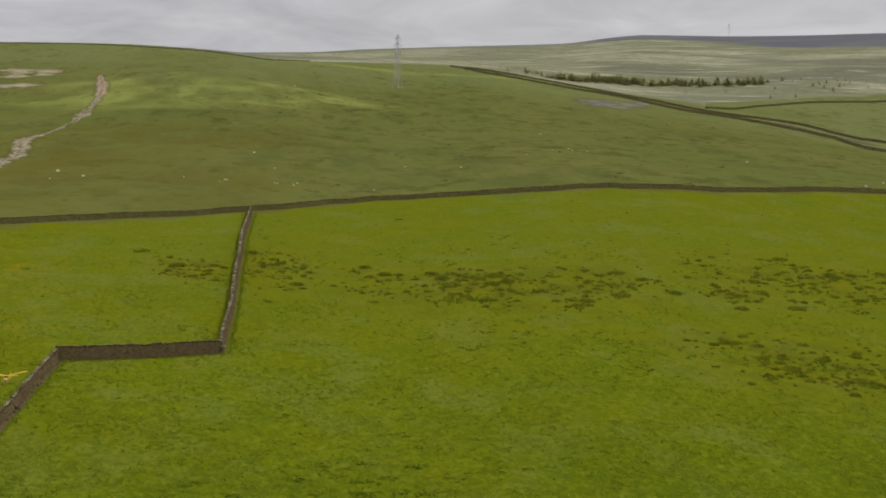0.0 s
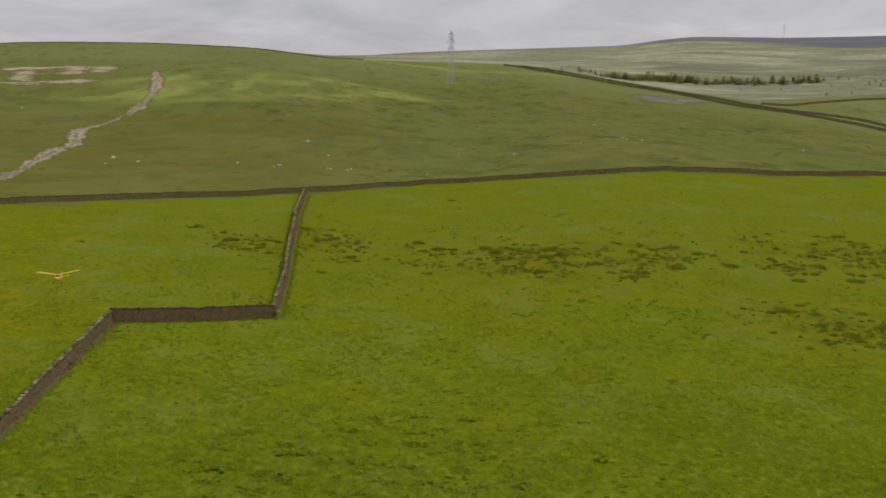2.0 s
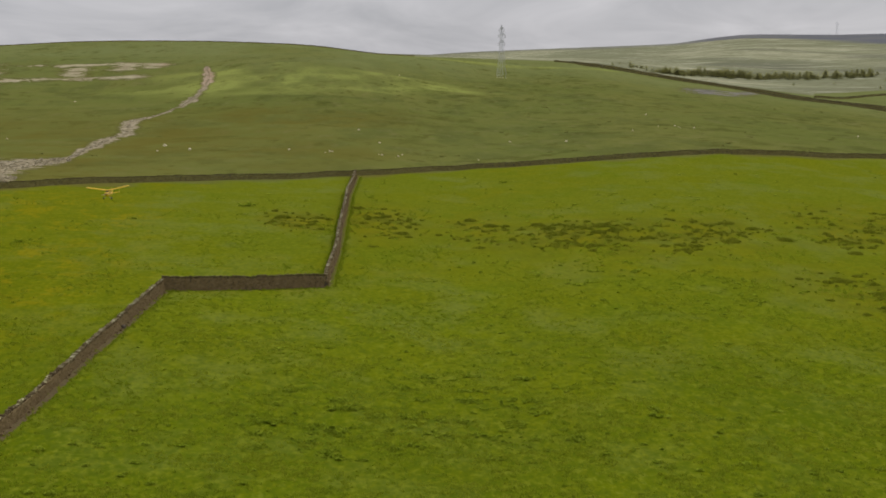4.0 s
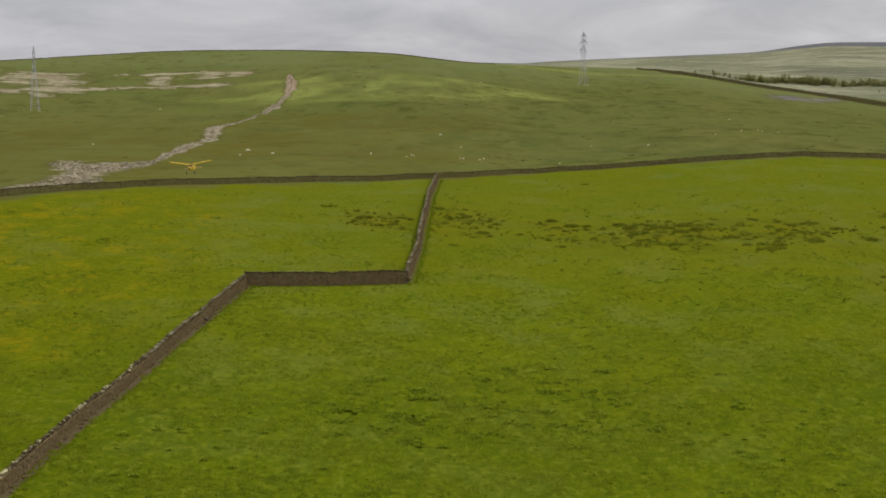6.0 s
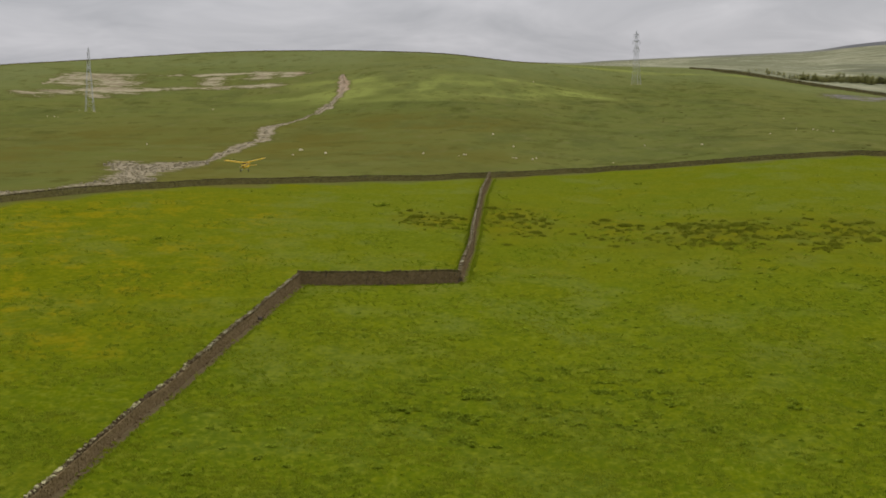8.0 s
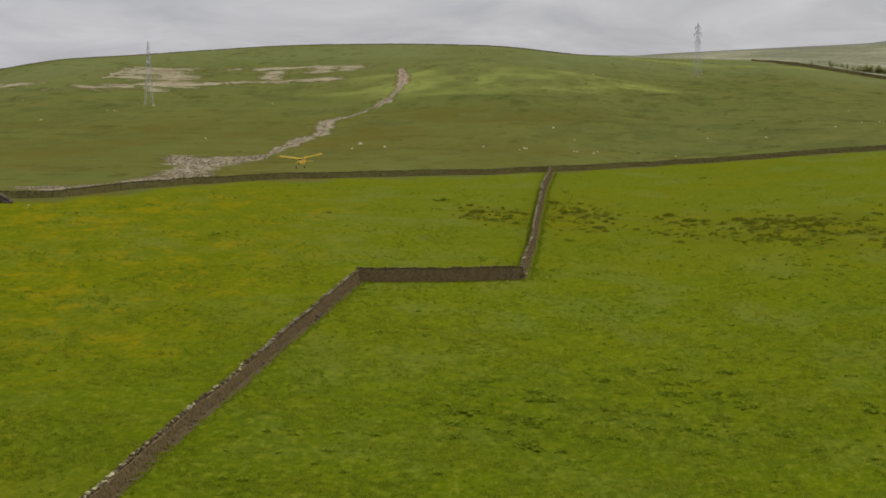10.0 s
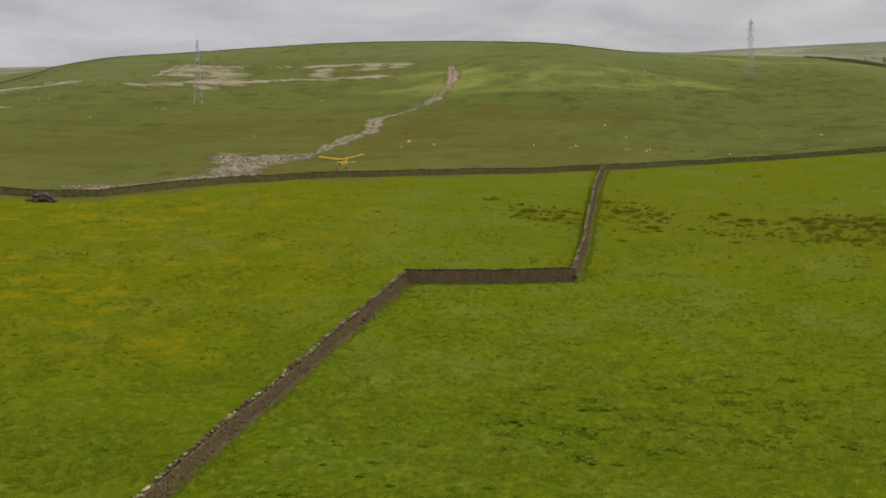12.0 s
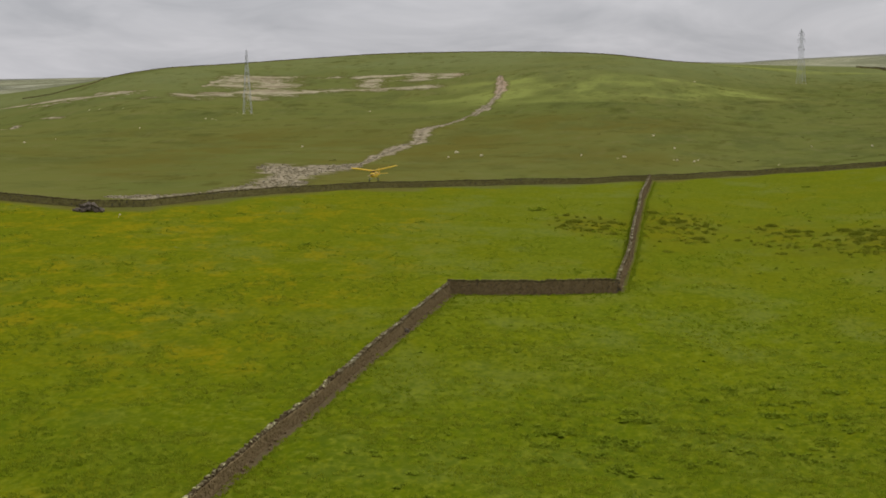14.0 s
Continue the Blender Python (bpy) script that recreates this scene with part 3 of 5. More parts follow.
WALL_NEAR = [(-23.10, 167.40), (-23.79, 148.05), (-24.46, 128.70), (-25.12, 109.35), (-25.76, 90.00), (-26.02, 76.00), (-26.55, 58.00)]
WALL_STEP = [(-23.10, 167.40), (-15.22, 171.30), (-7.26, 175.88)]
WALL_AWAY = [(-7.26, 175.88), (-7.15, 203.54), (-7.43, 234.25), (-7.64, 269.81), (-7.24, 306.69)]
WALL_HEAD = [(191.6, 394.3), (131.6, 364.3), (114.8, 359.3), (89.1, 344.7), (80.0, 345.3), (68.0, 339.8), (59.7, 341.1), (51.9, 334.3), (40.7, 334.0), (30.0, 338.5), (17.1, 340.5), (7.3, 332.0), (-0.5, 317.9), (-21.0, 292.3), (-37.9, 276.2), (-52.9, 259.9), (-59.2, 249.6), (-64.5, 238.2), (-67.9, 230.4), (-70.7, 222.1), (-74.3, 219.2), (-78.3, 217.6), (-84.8, 218.6), (-89.6, 219.1), (-94.1, 218.7)]
HEAD_TURN = np.array([math.degrees(math.atan2(px, py)) for px, py in WALL_HEAD])
HEAD_FAR = np.hypot(*np.array(WALL_HEAD).T)[np.argsort(HEAD_TURN)]
HEAD_TURN = np.sort(HEAD_TURN)


def ground():
    fine = np.arange(-24.5, 21.5, 0.06)
    coarse = np.arange(21.5, 335.5, 2.0)
    b = np.radians(np.concatenate([fine, coarse]))
    r = np.concatenate([np.geomspace(3, 78, 22), np.geomspace(80, 1450, 400), np.geomspace(1470, 4700, 60)])
    R, B = np.meshgrid(r, b, indexing="ij")
    x, y = R * np.sin(B), R * np.cos(B)
    z, u, v = land(x, y)
    nr, nb = x.shape
    co = np.stack([x, y, z], -1).reshape(-1, 3)
    i, j = np.meshgrid(np.arange(nr - 1), np.arange(nb), indexing="ij")
    k = (j + 1) % nb
    quads = np.stack([i * nb + j, (i + 1) * nb + j, (i + 1) * nb + k, i * nb + k], -1).reshape(-1, 4)[:, ::-1]
    co = np.vstack([co, [[0, 0, ground_z(0, 0)]]])
    hub = len(co) - 1
    ring = np.arange(nb)
    tris = np.stack([np.full(nb, hub), np.roll(ring, -1), ring], -1)
    loops = np.concatenate([quads.ravel(), tris.ravel()]).astype(np.int32)
    starts = np.concatenate([np.arange(len(quads)) * 4, len(quads) * 4 + np.arange(nb) * 3]).astype(np.int32)
    me = bpy.data.meshes.new("ground")
    me.vertices.add(len(co))
    me.vertices.foreach_set("co", co.astype(np.float32).ravel())
    me.loops.add(len(loops))
    me.loops.foreach_set("vertex_index", loops)
    me.polygons.add(len(starts))
    me.polygons.foreach_set("loop_start", starts)
    me.update(calc_edges=True)
    me.polygons.foreach_set("use_smooth", np.ones(len(starts), bool))
    me.materials.append(M_GROUND)
    bearing = np.degrees(np.arctan2(x, y))
    edge = np.interp(np.clip(bearing, -60, 60), HEAD_TURN, HEAD_FAR)
    # a strip of rough grass runs along the foot of the head wall
    hill = np.clip((R - edge + 4 + 2.2 * waves(x, y, 18, 14)) / 3 + 0.5, 0, 1)
    verge = np.clip(1.4 - np.abs(R - edge + 3) / 6, 0, 1)
    crest = np.interp(np.clip(bearing, -60, 60), TABLE, T_CREST_R)
    moor = np.clip((R - crest - np.clip((1 - bearing) * 60, 0, 300)) / 30, 0, 1)
    behind = np.interp(bearing, (13.6, 13.9, 16.7, 19.7, 23), (0, 1105, 1174, 1376, 1500))
    moor = moor * np.clip((R - behind) / 8 + 0.5, 0, 1)
    heath = np.clip((v - np.interp(bearing, (9, 12, 17, 21), (0.80, 0.76, 0.60, 0.52)) + 0.08 * waves(x, y, 12, 900)) * 9, 0, 1) * np.clip((bearing - 8.0) / 2.5, 0.45, 1)
    bare = np.clip(1.0 - 0.5 * line_distance(x, y, BECK), 0, 1)
    raw = np.clip((R - 655) / 25, 0, 1) * np.clip((bearing + 8) / 0.5, 0, 1)
    for o in GRAVEL:
        bare = np.maximum(bare, oval(x, y, *o) * 0.98)
    scree = np.zeros_like(bare)
    for o in SCREE:
        scree = np.maximum(scree, oval(x, y, *o))
    bare, scree = np.maximum(bare, scree * 0.84), np.clip(scree * 4, 0, 1)
    high = np.clip((u - 0.45) / 0.3, 0, 1)
    # darker brown strip between the lane walls, and in places beside the upper one
    lane_strip = np.clip(1.4 - line_distance(x, y, [(a, b, 6.0) for a, b in LANE_MIDDLE]), 0, 1)
    lane_strip = np.maximum(lane_strip, 0.8 * np.clip(1.5 - line_distance(x, y, [(a, b, 4.0) for a, b in offset(LANE, 3)]), 0, 1) * np.clip(0.5 + waves(x, y, 24, 60), 0, 1))
    straw = np.zeros_like(bare)
    for run in SCARS:
        s = np.clip(1.0 - 0.5 * line_distance(x, y, run), 0, 1)
        bare = np.maximum(bare, s * 0.88)
        straw = np.maximum(straw, s)
    for o in SCAR_PATCHES:
        s = oval(x, y, *o)
        bare, straw = np.maximum(bare, s * 0.86), np.maximum(straw, np.clip(s * 2, 0, 1))
    rush = np.zeros_like(bare)
    for o in RUSHES:
        rush = np.maximum(rush, np.clip(oval(x, y, *o[:4]) * 1.6 - 0.3, 0, 1) * min(1, 0.35 + 0.5 * o[4]))
    def patches(ovals, ragged=0.25, size=55):
        out = np.zeros_like(bare)
        for o in ovals:
            out = np.maximum(out, np.clip(oval(x, y, *o) * 1.7 - 0.35, 0, 1))
        return np.clip(out * (1 + ragged * waves(x, y, 15, size)), 0, 1)

    sunlit, brown, wet = patches(SUN_PATCHES, 0.55, 40), np.maximum(patches(BROWN), verge), patches(WET)
    left = -23.6 - (y - 130) * 0.02
    butter = np.clip((left - x) / 12, 0, 1) * np.clip((285 - y) / 90, 0.25, 1) * np.clip((R - 90) / 40, 0.65, 1) * np.clip(0.85 + 0.35 * waves(x, y, 34, 40), 0.3, 1) + 0.22 * np.clip(waves(x, y, 16, 45), 0, 1)
    butter = butter * (1 - hill)
    deep = 0.6 * np.clip((left - x) / 2, 0, 1) * np.clip((165 - R) / 50, 0, 1) * np.clip(1.3 - (left - x) / 11, 0.25, 1)
    deep = np.maximum(deep, 0.75 * np.clip((150 - R) / 50, 0, 1) * np.clip(0.8 + 0.4 * waves(x, y, 33, 25), 0, 1))
    deep = np.maximum(deep, 0.65 * np.clip((bearing - 3) / 9, 0, 1) * np.clip((170 - R) / 40, 0, 1) * np.clip(0.8 + 0.4 * waves(x, y, 33, 25), 0, 1))
    earth = np.maximum(np.clip(2.0 - line_distance(x, y, [(a + 0.38, b, 0.28) for a, b in WALL_NEAR]), 0, 1), 0.7 * np.clip(2.0 - line_distance(x, y, [(a, b - 0.3, 0.4) for a, b in WALL_STEP]), 0, 1))
    earth = np.maximum(earth, 0.6 * np.clip(2.0 - line_distance(x, y, [(a, b, 0.5) for a, b in WALL_AWAY]), 0, 1))
    for name, values in (("earth", earth), ("hill", hill), ("moor", moor), ("heath", heath), ("bare", bare), ("raw", raw), ("scree", scree), ("high", high), ("straw", straw), ("rush", rush), ("sunlit", sunlit), ("brown", brown), ("wet", wet), ("lane_strip", lane_strip), ("deep", deep), ("butter", butter)):
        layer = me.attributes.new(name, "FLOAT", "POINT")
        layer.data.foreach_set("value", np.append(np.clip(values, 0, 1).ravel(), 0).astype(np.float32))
    return tagged(new("ground", me), "green pasture rising to rough olive hill and moor", "ground", kind="structure")


ground()


# ---- dry stone walls ----
def along(path, step, sway=0.0, seed=0):
    """Points at even steps along a run of points, on the ground: place, way and distance."""
    pts = np.array(path, float)
    legs = np.hypot(*np.diff(pts, axis=0).T)
    s = np.concatenate([[0], np.cumsum(legs)])
    at = np.arange(0, s[-1], step)
    x, y = np.interp(at, s, pts[:, 0]), np.interp(at, s, pts[:, 1])
    if sway:
        x = x + sway * waves(at, at * 0, seed, 23)
        y = y + sway * waves(at, at * 0, seed + 1, 31)
    z = land(x, y)[0]
    dx, dy = np.gradient(x), np.gradient(y)
    n = np.hypot(dx, dy)
    return x, y, z, dx / n, dy / n, at


CUBE = np.array([(-1, -1, -1), (1, -1, -1), (1, 1, -1), (-1, 1, -1), (-1, -1, 1), (1, -1, 1), (1, 1, 1), (-1, 1, 1)], float) * 0.5
CUBE_FACES = np.array([(0, 3, 2, 1), (4, 5, 6, 7), (0, 1, 5, 4), (1, 2, 6, 5), (2, 3, 7, 6), (3, 0, 4, 7)])


def stones_mesh(name, rows, material, rnd, jitter=0.16):
    """Many rough stones in one mesh. Rows: x, y, z of the middle, way x, way y, length, depth, height."""
    rows = np.array(rows, float)
    n = len(rows)
    local = CUBE[None] * rows[:, None, 5:8] * (1 + rnd.uniform(-jitter, jitter, (n, 8, 3)))
    tx, ty = rows[:, 3, None], rows[:, 4, None]
    co = np.stack([rows[:, 0, None] + local[..., 0] * tx - local[..., 1] * ty, rows[:, 1, None] + local[..., 0] * ty + local[..., 1] * tx, rows[:, 2, None] + local[..., 2]], -1)
    faces = (CUBE_FACES[None] + 8 * np.arange(n)[:, None, None]).reshape(-1, 4)
    return mesh_from(name, co.reshape(-1, 3).tolist(), faces.tolist(), material)


def heart_mesh(name, x, y, z, tx, ty, tall, base, top):
    n = len(x)
    co = []
    for side, h, w in ((-1, -0.3, base), (-1, 1, top), (1, 1, top), (1, -0.3, base)):
        co.append(np.stack([x - side * ty * w / 2, y + side * tx * w / 2, z + np.where(h < 0, h, tall)], -1))
    co = np.stack(co, 1).reshape(-1, 3)
    faces = [(4 * i + a, 4 * i + b, 4 * i + 4 + b, 4 * i + 4 + a) for i in range(n - 1) for a, b in ((0, 1), (1, 2), (2, 3), (3, 0))]
    faces += [(0, 3, 2, 1), (4 * n - 4, 4 * n - 3, 4 * n - 2, 4 * n - 1)]
    return mesh_from(name, co.tolist(), faces, M_CORE)


def coping_shapes(count, seed):
    """A few rough upright slabs, leaning tops and chipped corners."""
    rnd, made = random.Random(seed), []
    for _ in range(count):
        bm = bmesh.new()
        block(bm, (0.20, 0.28, 0.22), Matrix.Translation((0, 0, 0.09)))
        bmesh.ops.bevel(bm, geom=[e for e in bm.edges if e.verts[0].co.z > 0.12 and e.verts[1].co.z > 0.12], offset=0.05, segments=1, affect="EDGES")
        for v in bm.verts:
            v.co += Vector((rnd.uniform(-0.035, 0.035), rnd.uniform(-0.05, 0.05), rnd.uniform(-0.05, 0.05) if v.co.z > 0.1 else 0))
        me = bpy.data.meshes.new("coping_stone")
        bm.to_mesh(me)
        bm.free()
        me.materials.append(M_COPING)
        made.append(me)
    return made


COPING = coping_shapes(7, 5)


def field_wall(path, label, tall=1.3, base=0.72, top=0.46, course=0.17, stone=0.30, seed=0, sway=0.12, loose=(0, 0), cap=None, spill=0.0, face=None, sink=0.0):
    """A dry stone wall: rubble heart, coursed face stones on both sides, and a row of upright coping stones on top."""
    rnd = np.random.RandomState(seed + 11)
    x, y, z, tx, ty, s = along(path, min(1.0, stone * 2), sway, seed)
    wave = tall * (1 + 0.03 * waves(s, s * 0, seed + 2, 6) + 0.03 * waves(s, s * 0, seed + 3, 2.2))
    # the wall may settle lower along its first forty metres
    wave = wave * (1 - sink * np.clip(s / 40, 0, 1))
    thing = tagged(new("dry_stone_wall"), label, "stone wall")
    part("wall_heart", heart_mesh("wall_heart", x, y, z, tx, ty, wave - 0.12, base - 0.14, top - 0.10), thing)
    rows = []
    length = s[-1]
    courses = int(tall / course) + 1
    for c in range(courses):
        for side in (-1, 1):
            at = rnd.uniform(0, stone)
            while at < length:
                long = stone * rnd.uniform(0.6, 1.6)
                px, py, pz, ux, uy, h = (np.interp(at, s, q) for q in (x, y, z, tx, ty, wave))
                mid = (c + 0.5) * course
                if mid < h - course * 0.2:
                    w = base + (top - base) * mid / tall
                    deep = 0.24 * rnd.uniform(0.85, 1.25)
                    off = side * (w / 2 - deep / 2 + rnd.uniform(-0.015, 0.025))
                    rows.append((px - uy * off, py + ux * off, pz - 0.03 + mid, ux, uy, long * 0.96, deep, course * rnd.uniform(0.8, 1.05)))
                at += long
    # small stones shed along the foot
    for at in np.arange(0.3, length, 0.35 / spill) if spill else ():
        px, py, pz, ux, uy = (np.interp(at, s, q) for q in (x, y, z, tx, ty))
        side = rnd.choice((-1, 1))
        off, big = side * (base / 2 + abs(rnd.normal(0.02, 0.16))), rnd.uniform(0.08, 0.24)
        rows.append((px - uy * off, py + ux * off, pz + big * 0.15, ux, uy, big * 1.3, big, big * 0.7))
    part("face_stones", stones_mesh("face_stones", rows, face or M_STONE, rnd), thing, "coursed brown-grey gritstone rubble", "stuff")
    rows, at = [], 0.1
    pitch = max(0.2, stone * 0.75)
    while at < length - 0.1:
        px, py, pz, ux, uy, h = (np.interp(at, s, q) for q in (x, y, z, tx, ty, wave))
        if loose[0] <= at < loose[1]:
            turn = math.atan2(uy, ux)
            piece = new("coping_stone", COPING[rnd.randint(len(COPING))])
            piece.parent = thing
            f = rnd.uniform(0.65, 1.45)
            piece.matrix_basis = pose(px, py, pz + h - 0.10, rnd.uniform(-7, 7), rnd.uniform(-14, 14), math.degrees(turn) + rnd.uniform(-8, 8)) @ Matrix.Diagonal((f * pitch / 0.21, rnd.uniform(0.65, 1.0), f, 1))
        else:
            rows.append((px, py, pz + h + 0.03, ux, uy, pitch * rnd.uniform(0.7, 1.0), 0.34 * rnd.uniform(0.8, 1.2), 0.24 * min(1, tall / 1.2) * rnd.uniform(0.7, 1.3)))
        at += pitch * rnd.uniform(0.9, 1.2)
    if rows:
        part("coping_row", stones_mesh("coping_row", rows, cap or M_TOP, rnd, 0.22), thing, "rough upright coping stones with moss and lichen", "stuff")
    return thing


field_wall(WALL_NEAR, "low brown dry stone wall with pale lichened coping, running down the pasture", seed=1, loose=(44, 107), tall=1.0, base=0.62, top=0.34, course=0.13, stone=0.24, sway=0.03, spill=0.35, sink=0.22)
field_wall(WALL_STEP, "short brown dry stone wall with dark coping, crossing the pasture", seed=2, sway=0.04, tall=1.25, top=0.36, course=0.14, stone=0.26, cap=M_MOSSY_SHADED, spill=0.25)
field_wall(WALL_AWAY, "dry stone wall with pale coping climbing straight up the pasture", seed=3, stone=0.4, course=0.2, sway=0.06, tall=1.15, top=0.42)
field_wall(WALL_HEAD, "long dark dry stone head wall between pasture and rough hill", seed=4, stone=0.5, course=0.2, tall=0.85, base=0.85, top=0.4, cap=M_MOSSY_SHADED, face=M_WEATHERED)


field_wall(LANE, "dark dry stone wall along a moorland lane", seed=5, stone=1.3, course=0.5, tall=1.15, base=0.9, top=0.6, sway=0.1, cap=M_MOSSY_SHADED, face=M_WEATHERED)
field_wall(LANE_NEAR, "dark dry stone wall on the downhill side of a moorland lane", seed=6, stone=1.3, course=0.5, tall=1.15, base=0.9, top=0.6, sway=0.1, cap=M_MOSSY_SHADED, face=M_WEATHERED)
field_wall([(238.3, 964.2), (286.1, 1029.4), (332.8, 1077.3), (389.3, 1114.2), (460, 1190)], "dark dry stone wall between a small green field and the moor", seed=7, stone=1.3, course=0.5, tall=1.15, base=0.9, top=0.6, sway=0.4, cap=M_MOSSY_SHADED, face=M_WEATHERED)


# a wall added to draw the skyline's thin dark edge, and one down the shoulder
def skyline(bearing):
    """The place along a bearing that stands highest against the sky."""
    r = np.arange(850, 1320, 2.0)
    z = land(r * math.sin(radians(bearing)), r * math.cos(radians(bearing)))[0]
    return from_bearing(bearing, float(r[np.argmax((z - 24) / r)]))


CREST = [skyline(b) for b in np.arange(-19.4, 0.7, 0.25)]
field_wall(CREST, "low dark stone wall added for the thin dark edge along the crest", seed=8, stone=0.9, course=0.25, tall=0.5, base=0.8, top=0.5, sway=0.3, cap=M_MOSSY_SHADED, face=M_WEATHERED)
field_wall([(-352, 874), (-323, 846), (-310, 848), (-316, 890), (-332, 946), CREST[0]], "low dark dry stone wall climbing the shoulder of the hill", seed=9, stone=1.0, course=0.25, tall=0.45, base=0.8, top=0.5, sway=0.5, cap=M_MOSSY_SHADED, face=M_WEATHERED)


# ---- pylons ----
def tower_half(h):
    """Half the width of the tower at a share h of its height of 27 m."""
    return np.interp(h, (0, 0.55, 0.66, 1.0), (1.75, 0.85, 0.68, 0.22))


def pylon(m, label):
    H = 27.0
    thing = tagged(new("electricity_pylon"), label, "pylon", "pylons on the hill")
    for sx, sy in ((-1, -1), (1, -1), (1, 1), (-1, 1)):
        bm = bmesh.new()
        stops = (0, 0.18, 0.36, 0.55, 0.66, 0.8, 0.93)
        for a, b in zip(stops, stops[1:]):
            bar(bm, (sx * tower_half(a), sy * tower_half(a), a * H - (0.3 if a == 0 else 0)), (sx * tower_half(b), sy * tower_half(b), b * H), 0.10)
        part("leg", (bm, M_STEEL), thing)
    levels = (0, 0.15, 0.28, 0.39, 0.48, 0.55, 0.61, 0.66, 0.72, 0.78, 0.84, 0.89, 0.93)
    for face in range(4):
        bm = bmesh.new()
        turn = Matrix.Rotation(math.pi / 2 * face, 4, "Z")
        for a, b in zip(levels, levels[1:]):
            wa, wb = tower_half(a), tower_half(b)
            for s in (-1, 1):
                bar(bm, turn @ Vector((s * wa, -wa, a * H)), turn @ Vector((-s * wb, -wb, b * H)), 0.036)
            bar(bm, turn @ Vector((-wb, -wb, b * H)), turn @ Vector((wb, -wb, b * H)), 0.06)
        part("lattice_bracing", (bm, M_STEEL), thing)
    for h, reach in ((0.66, 3.0), (0.80, 3.6), (0.915, 2.6)):
        z, w = h * H, tower_half(h)
        for s in (-1, 1):
            bm = bmesh.new()
            tip = Vector((s * reach, 0, z + 0.05))
            for q in (-1, 1):
                bar(bm, (s * w, q * w, z), tip, 0.12)
                bar(bm, (s * w, q * w, z + 1.15), tip, 0.10)
            for f in (0.33, 0.66):
                x = s * (w + (reach - w) * f)
                bar(bm, (x, -w * (1 - f), z), (x, 0, z + 1.15 * (1 - f)), 0.06)
                bar(bm, (x, w * (1 - f), z), (x, 0, z + 1.15 * (1 - f)), 0.06)
            arm = part("cross_arm", (bm, M_STEEL), thing)
            bm = bmesh.new()
            for i in range(7):
                bar(bm, (s * reach, 0, z - 0.1 - 0.2 * i), (s * reach, 0, z - 0.22 - 0.2 * i), 0.20, 0.11, 8)
            bar(bm, (s * reach, 0, z + 0.05), (s * reach, 0, z - 1.6), 0.06)
            part("insulator", (bm, M_GLASS), arm, "dark glazed insulator string")
    bm = bmesh.new()
    w = tower_half(0.93)
    for sx, sy in ((-1, -1), (1, -1), (1, 1), (-1, 1)):
        bar(bm, (sx * w, sy * w, 0.93 * H), (0, 0, H), 0.16)
    part("peak", (bm, M_STEEL), thing)
    for sx, sy in ((-1, -1), (1, -1), (1, 1), (-1, 1)):
        bm = bmesh.new()
        block(bm, (0.6, 0.6, 1.5), pose(sx * 1.78, sy * 1.78, -0.6))
        part("footing", (bm, M_ROCK), thing, "pale concrete footing")
    thing.matrix_basis = m
    return thing


def on_ground(x, y, turn=0.0, lift=0.0):
    return pose(x, y, ground_z(x, y) + lift, 0, 0, turn)


tower = pylon(on_ground(53.9, 870.0, 58), "tall grey steel lattice electricity pylon standing on the rough hill")
copy_thing(tower, on_ground(-147.6, 564.7, 96) @ Matrix.Scale(0.796, 4))["label"] = "grey steel lattice electricity pylon below pale bare scars on the hill"
copy_thing(tower, on_ground(952.1, 3668.5, 20))["label"] = "distant grey electricity pylon on the dark moor skyline"


# ---- the model aeroplane ----
def wing_section(bm, root, tip, chord_a, chord_b, thick):
    """A solid wing panel with a rounded nose and a thin trailing edge, from root to tip."""
    outline = ((0.0, 0.0), (0.06, 0.42), (0.25, 0.62), (0.55, 0.45), (1.0, 0.04), (0.55, -0.18), (0.2, -0.28), (0.05, -0.22))
    rings = []
    for f in (0.0, 0.35, 0.8, 0.93, 0.985, 1.0):
        p = Vector(root).lerp(Vector(tip), f)
        c = (chord_a + (chord_b - chord_a) * f) * (1.0 if f < 0.9 else math.sqrt(max(0.05, 1 - ((f - 0.9) / 0.101) ** 2)))
        mid = (chord_a + (chord_b - chord_a) * f) * 0.35
        rings.append([bm.verts.new(p + Vector((0, mid - (u - 0.0) * c - ((chord_a - c) * 0.35), v * thick * c / chord_a))) for u, v in outline])
    for a, b in zip(rings, rings[1:]):
        for i in range(len(outline)):
            j = (i + 1) % len(outline)
            bm.faces.new((a[i], a[j], b[j], b[i]))
    bm.faces.new(rings[0][::-1]), bm.faces.new(rings[-1])
    bmesh.ops.recalc_face_normals(bm, faces=bm.faces)


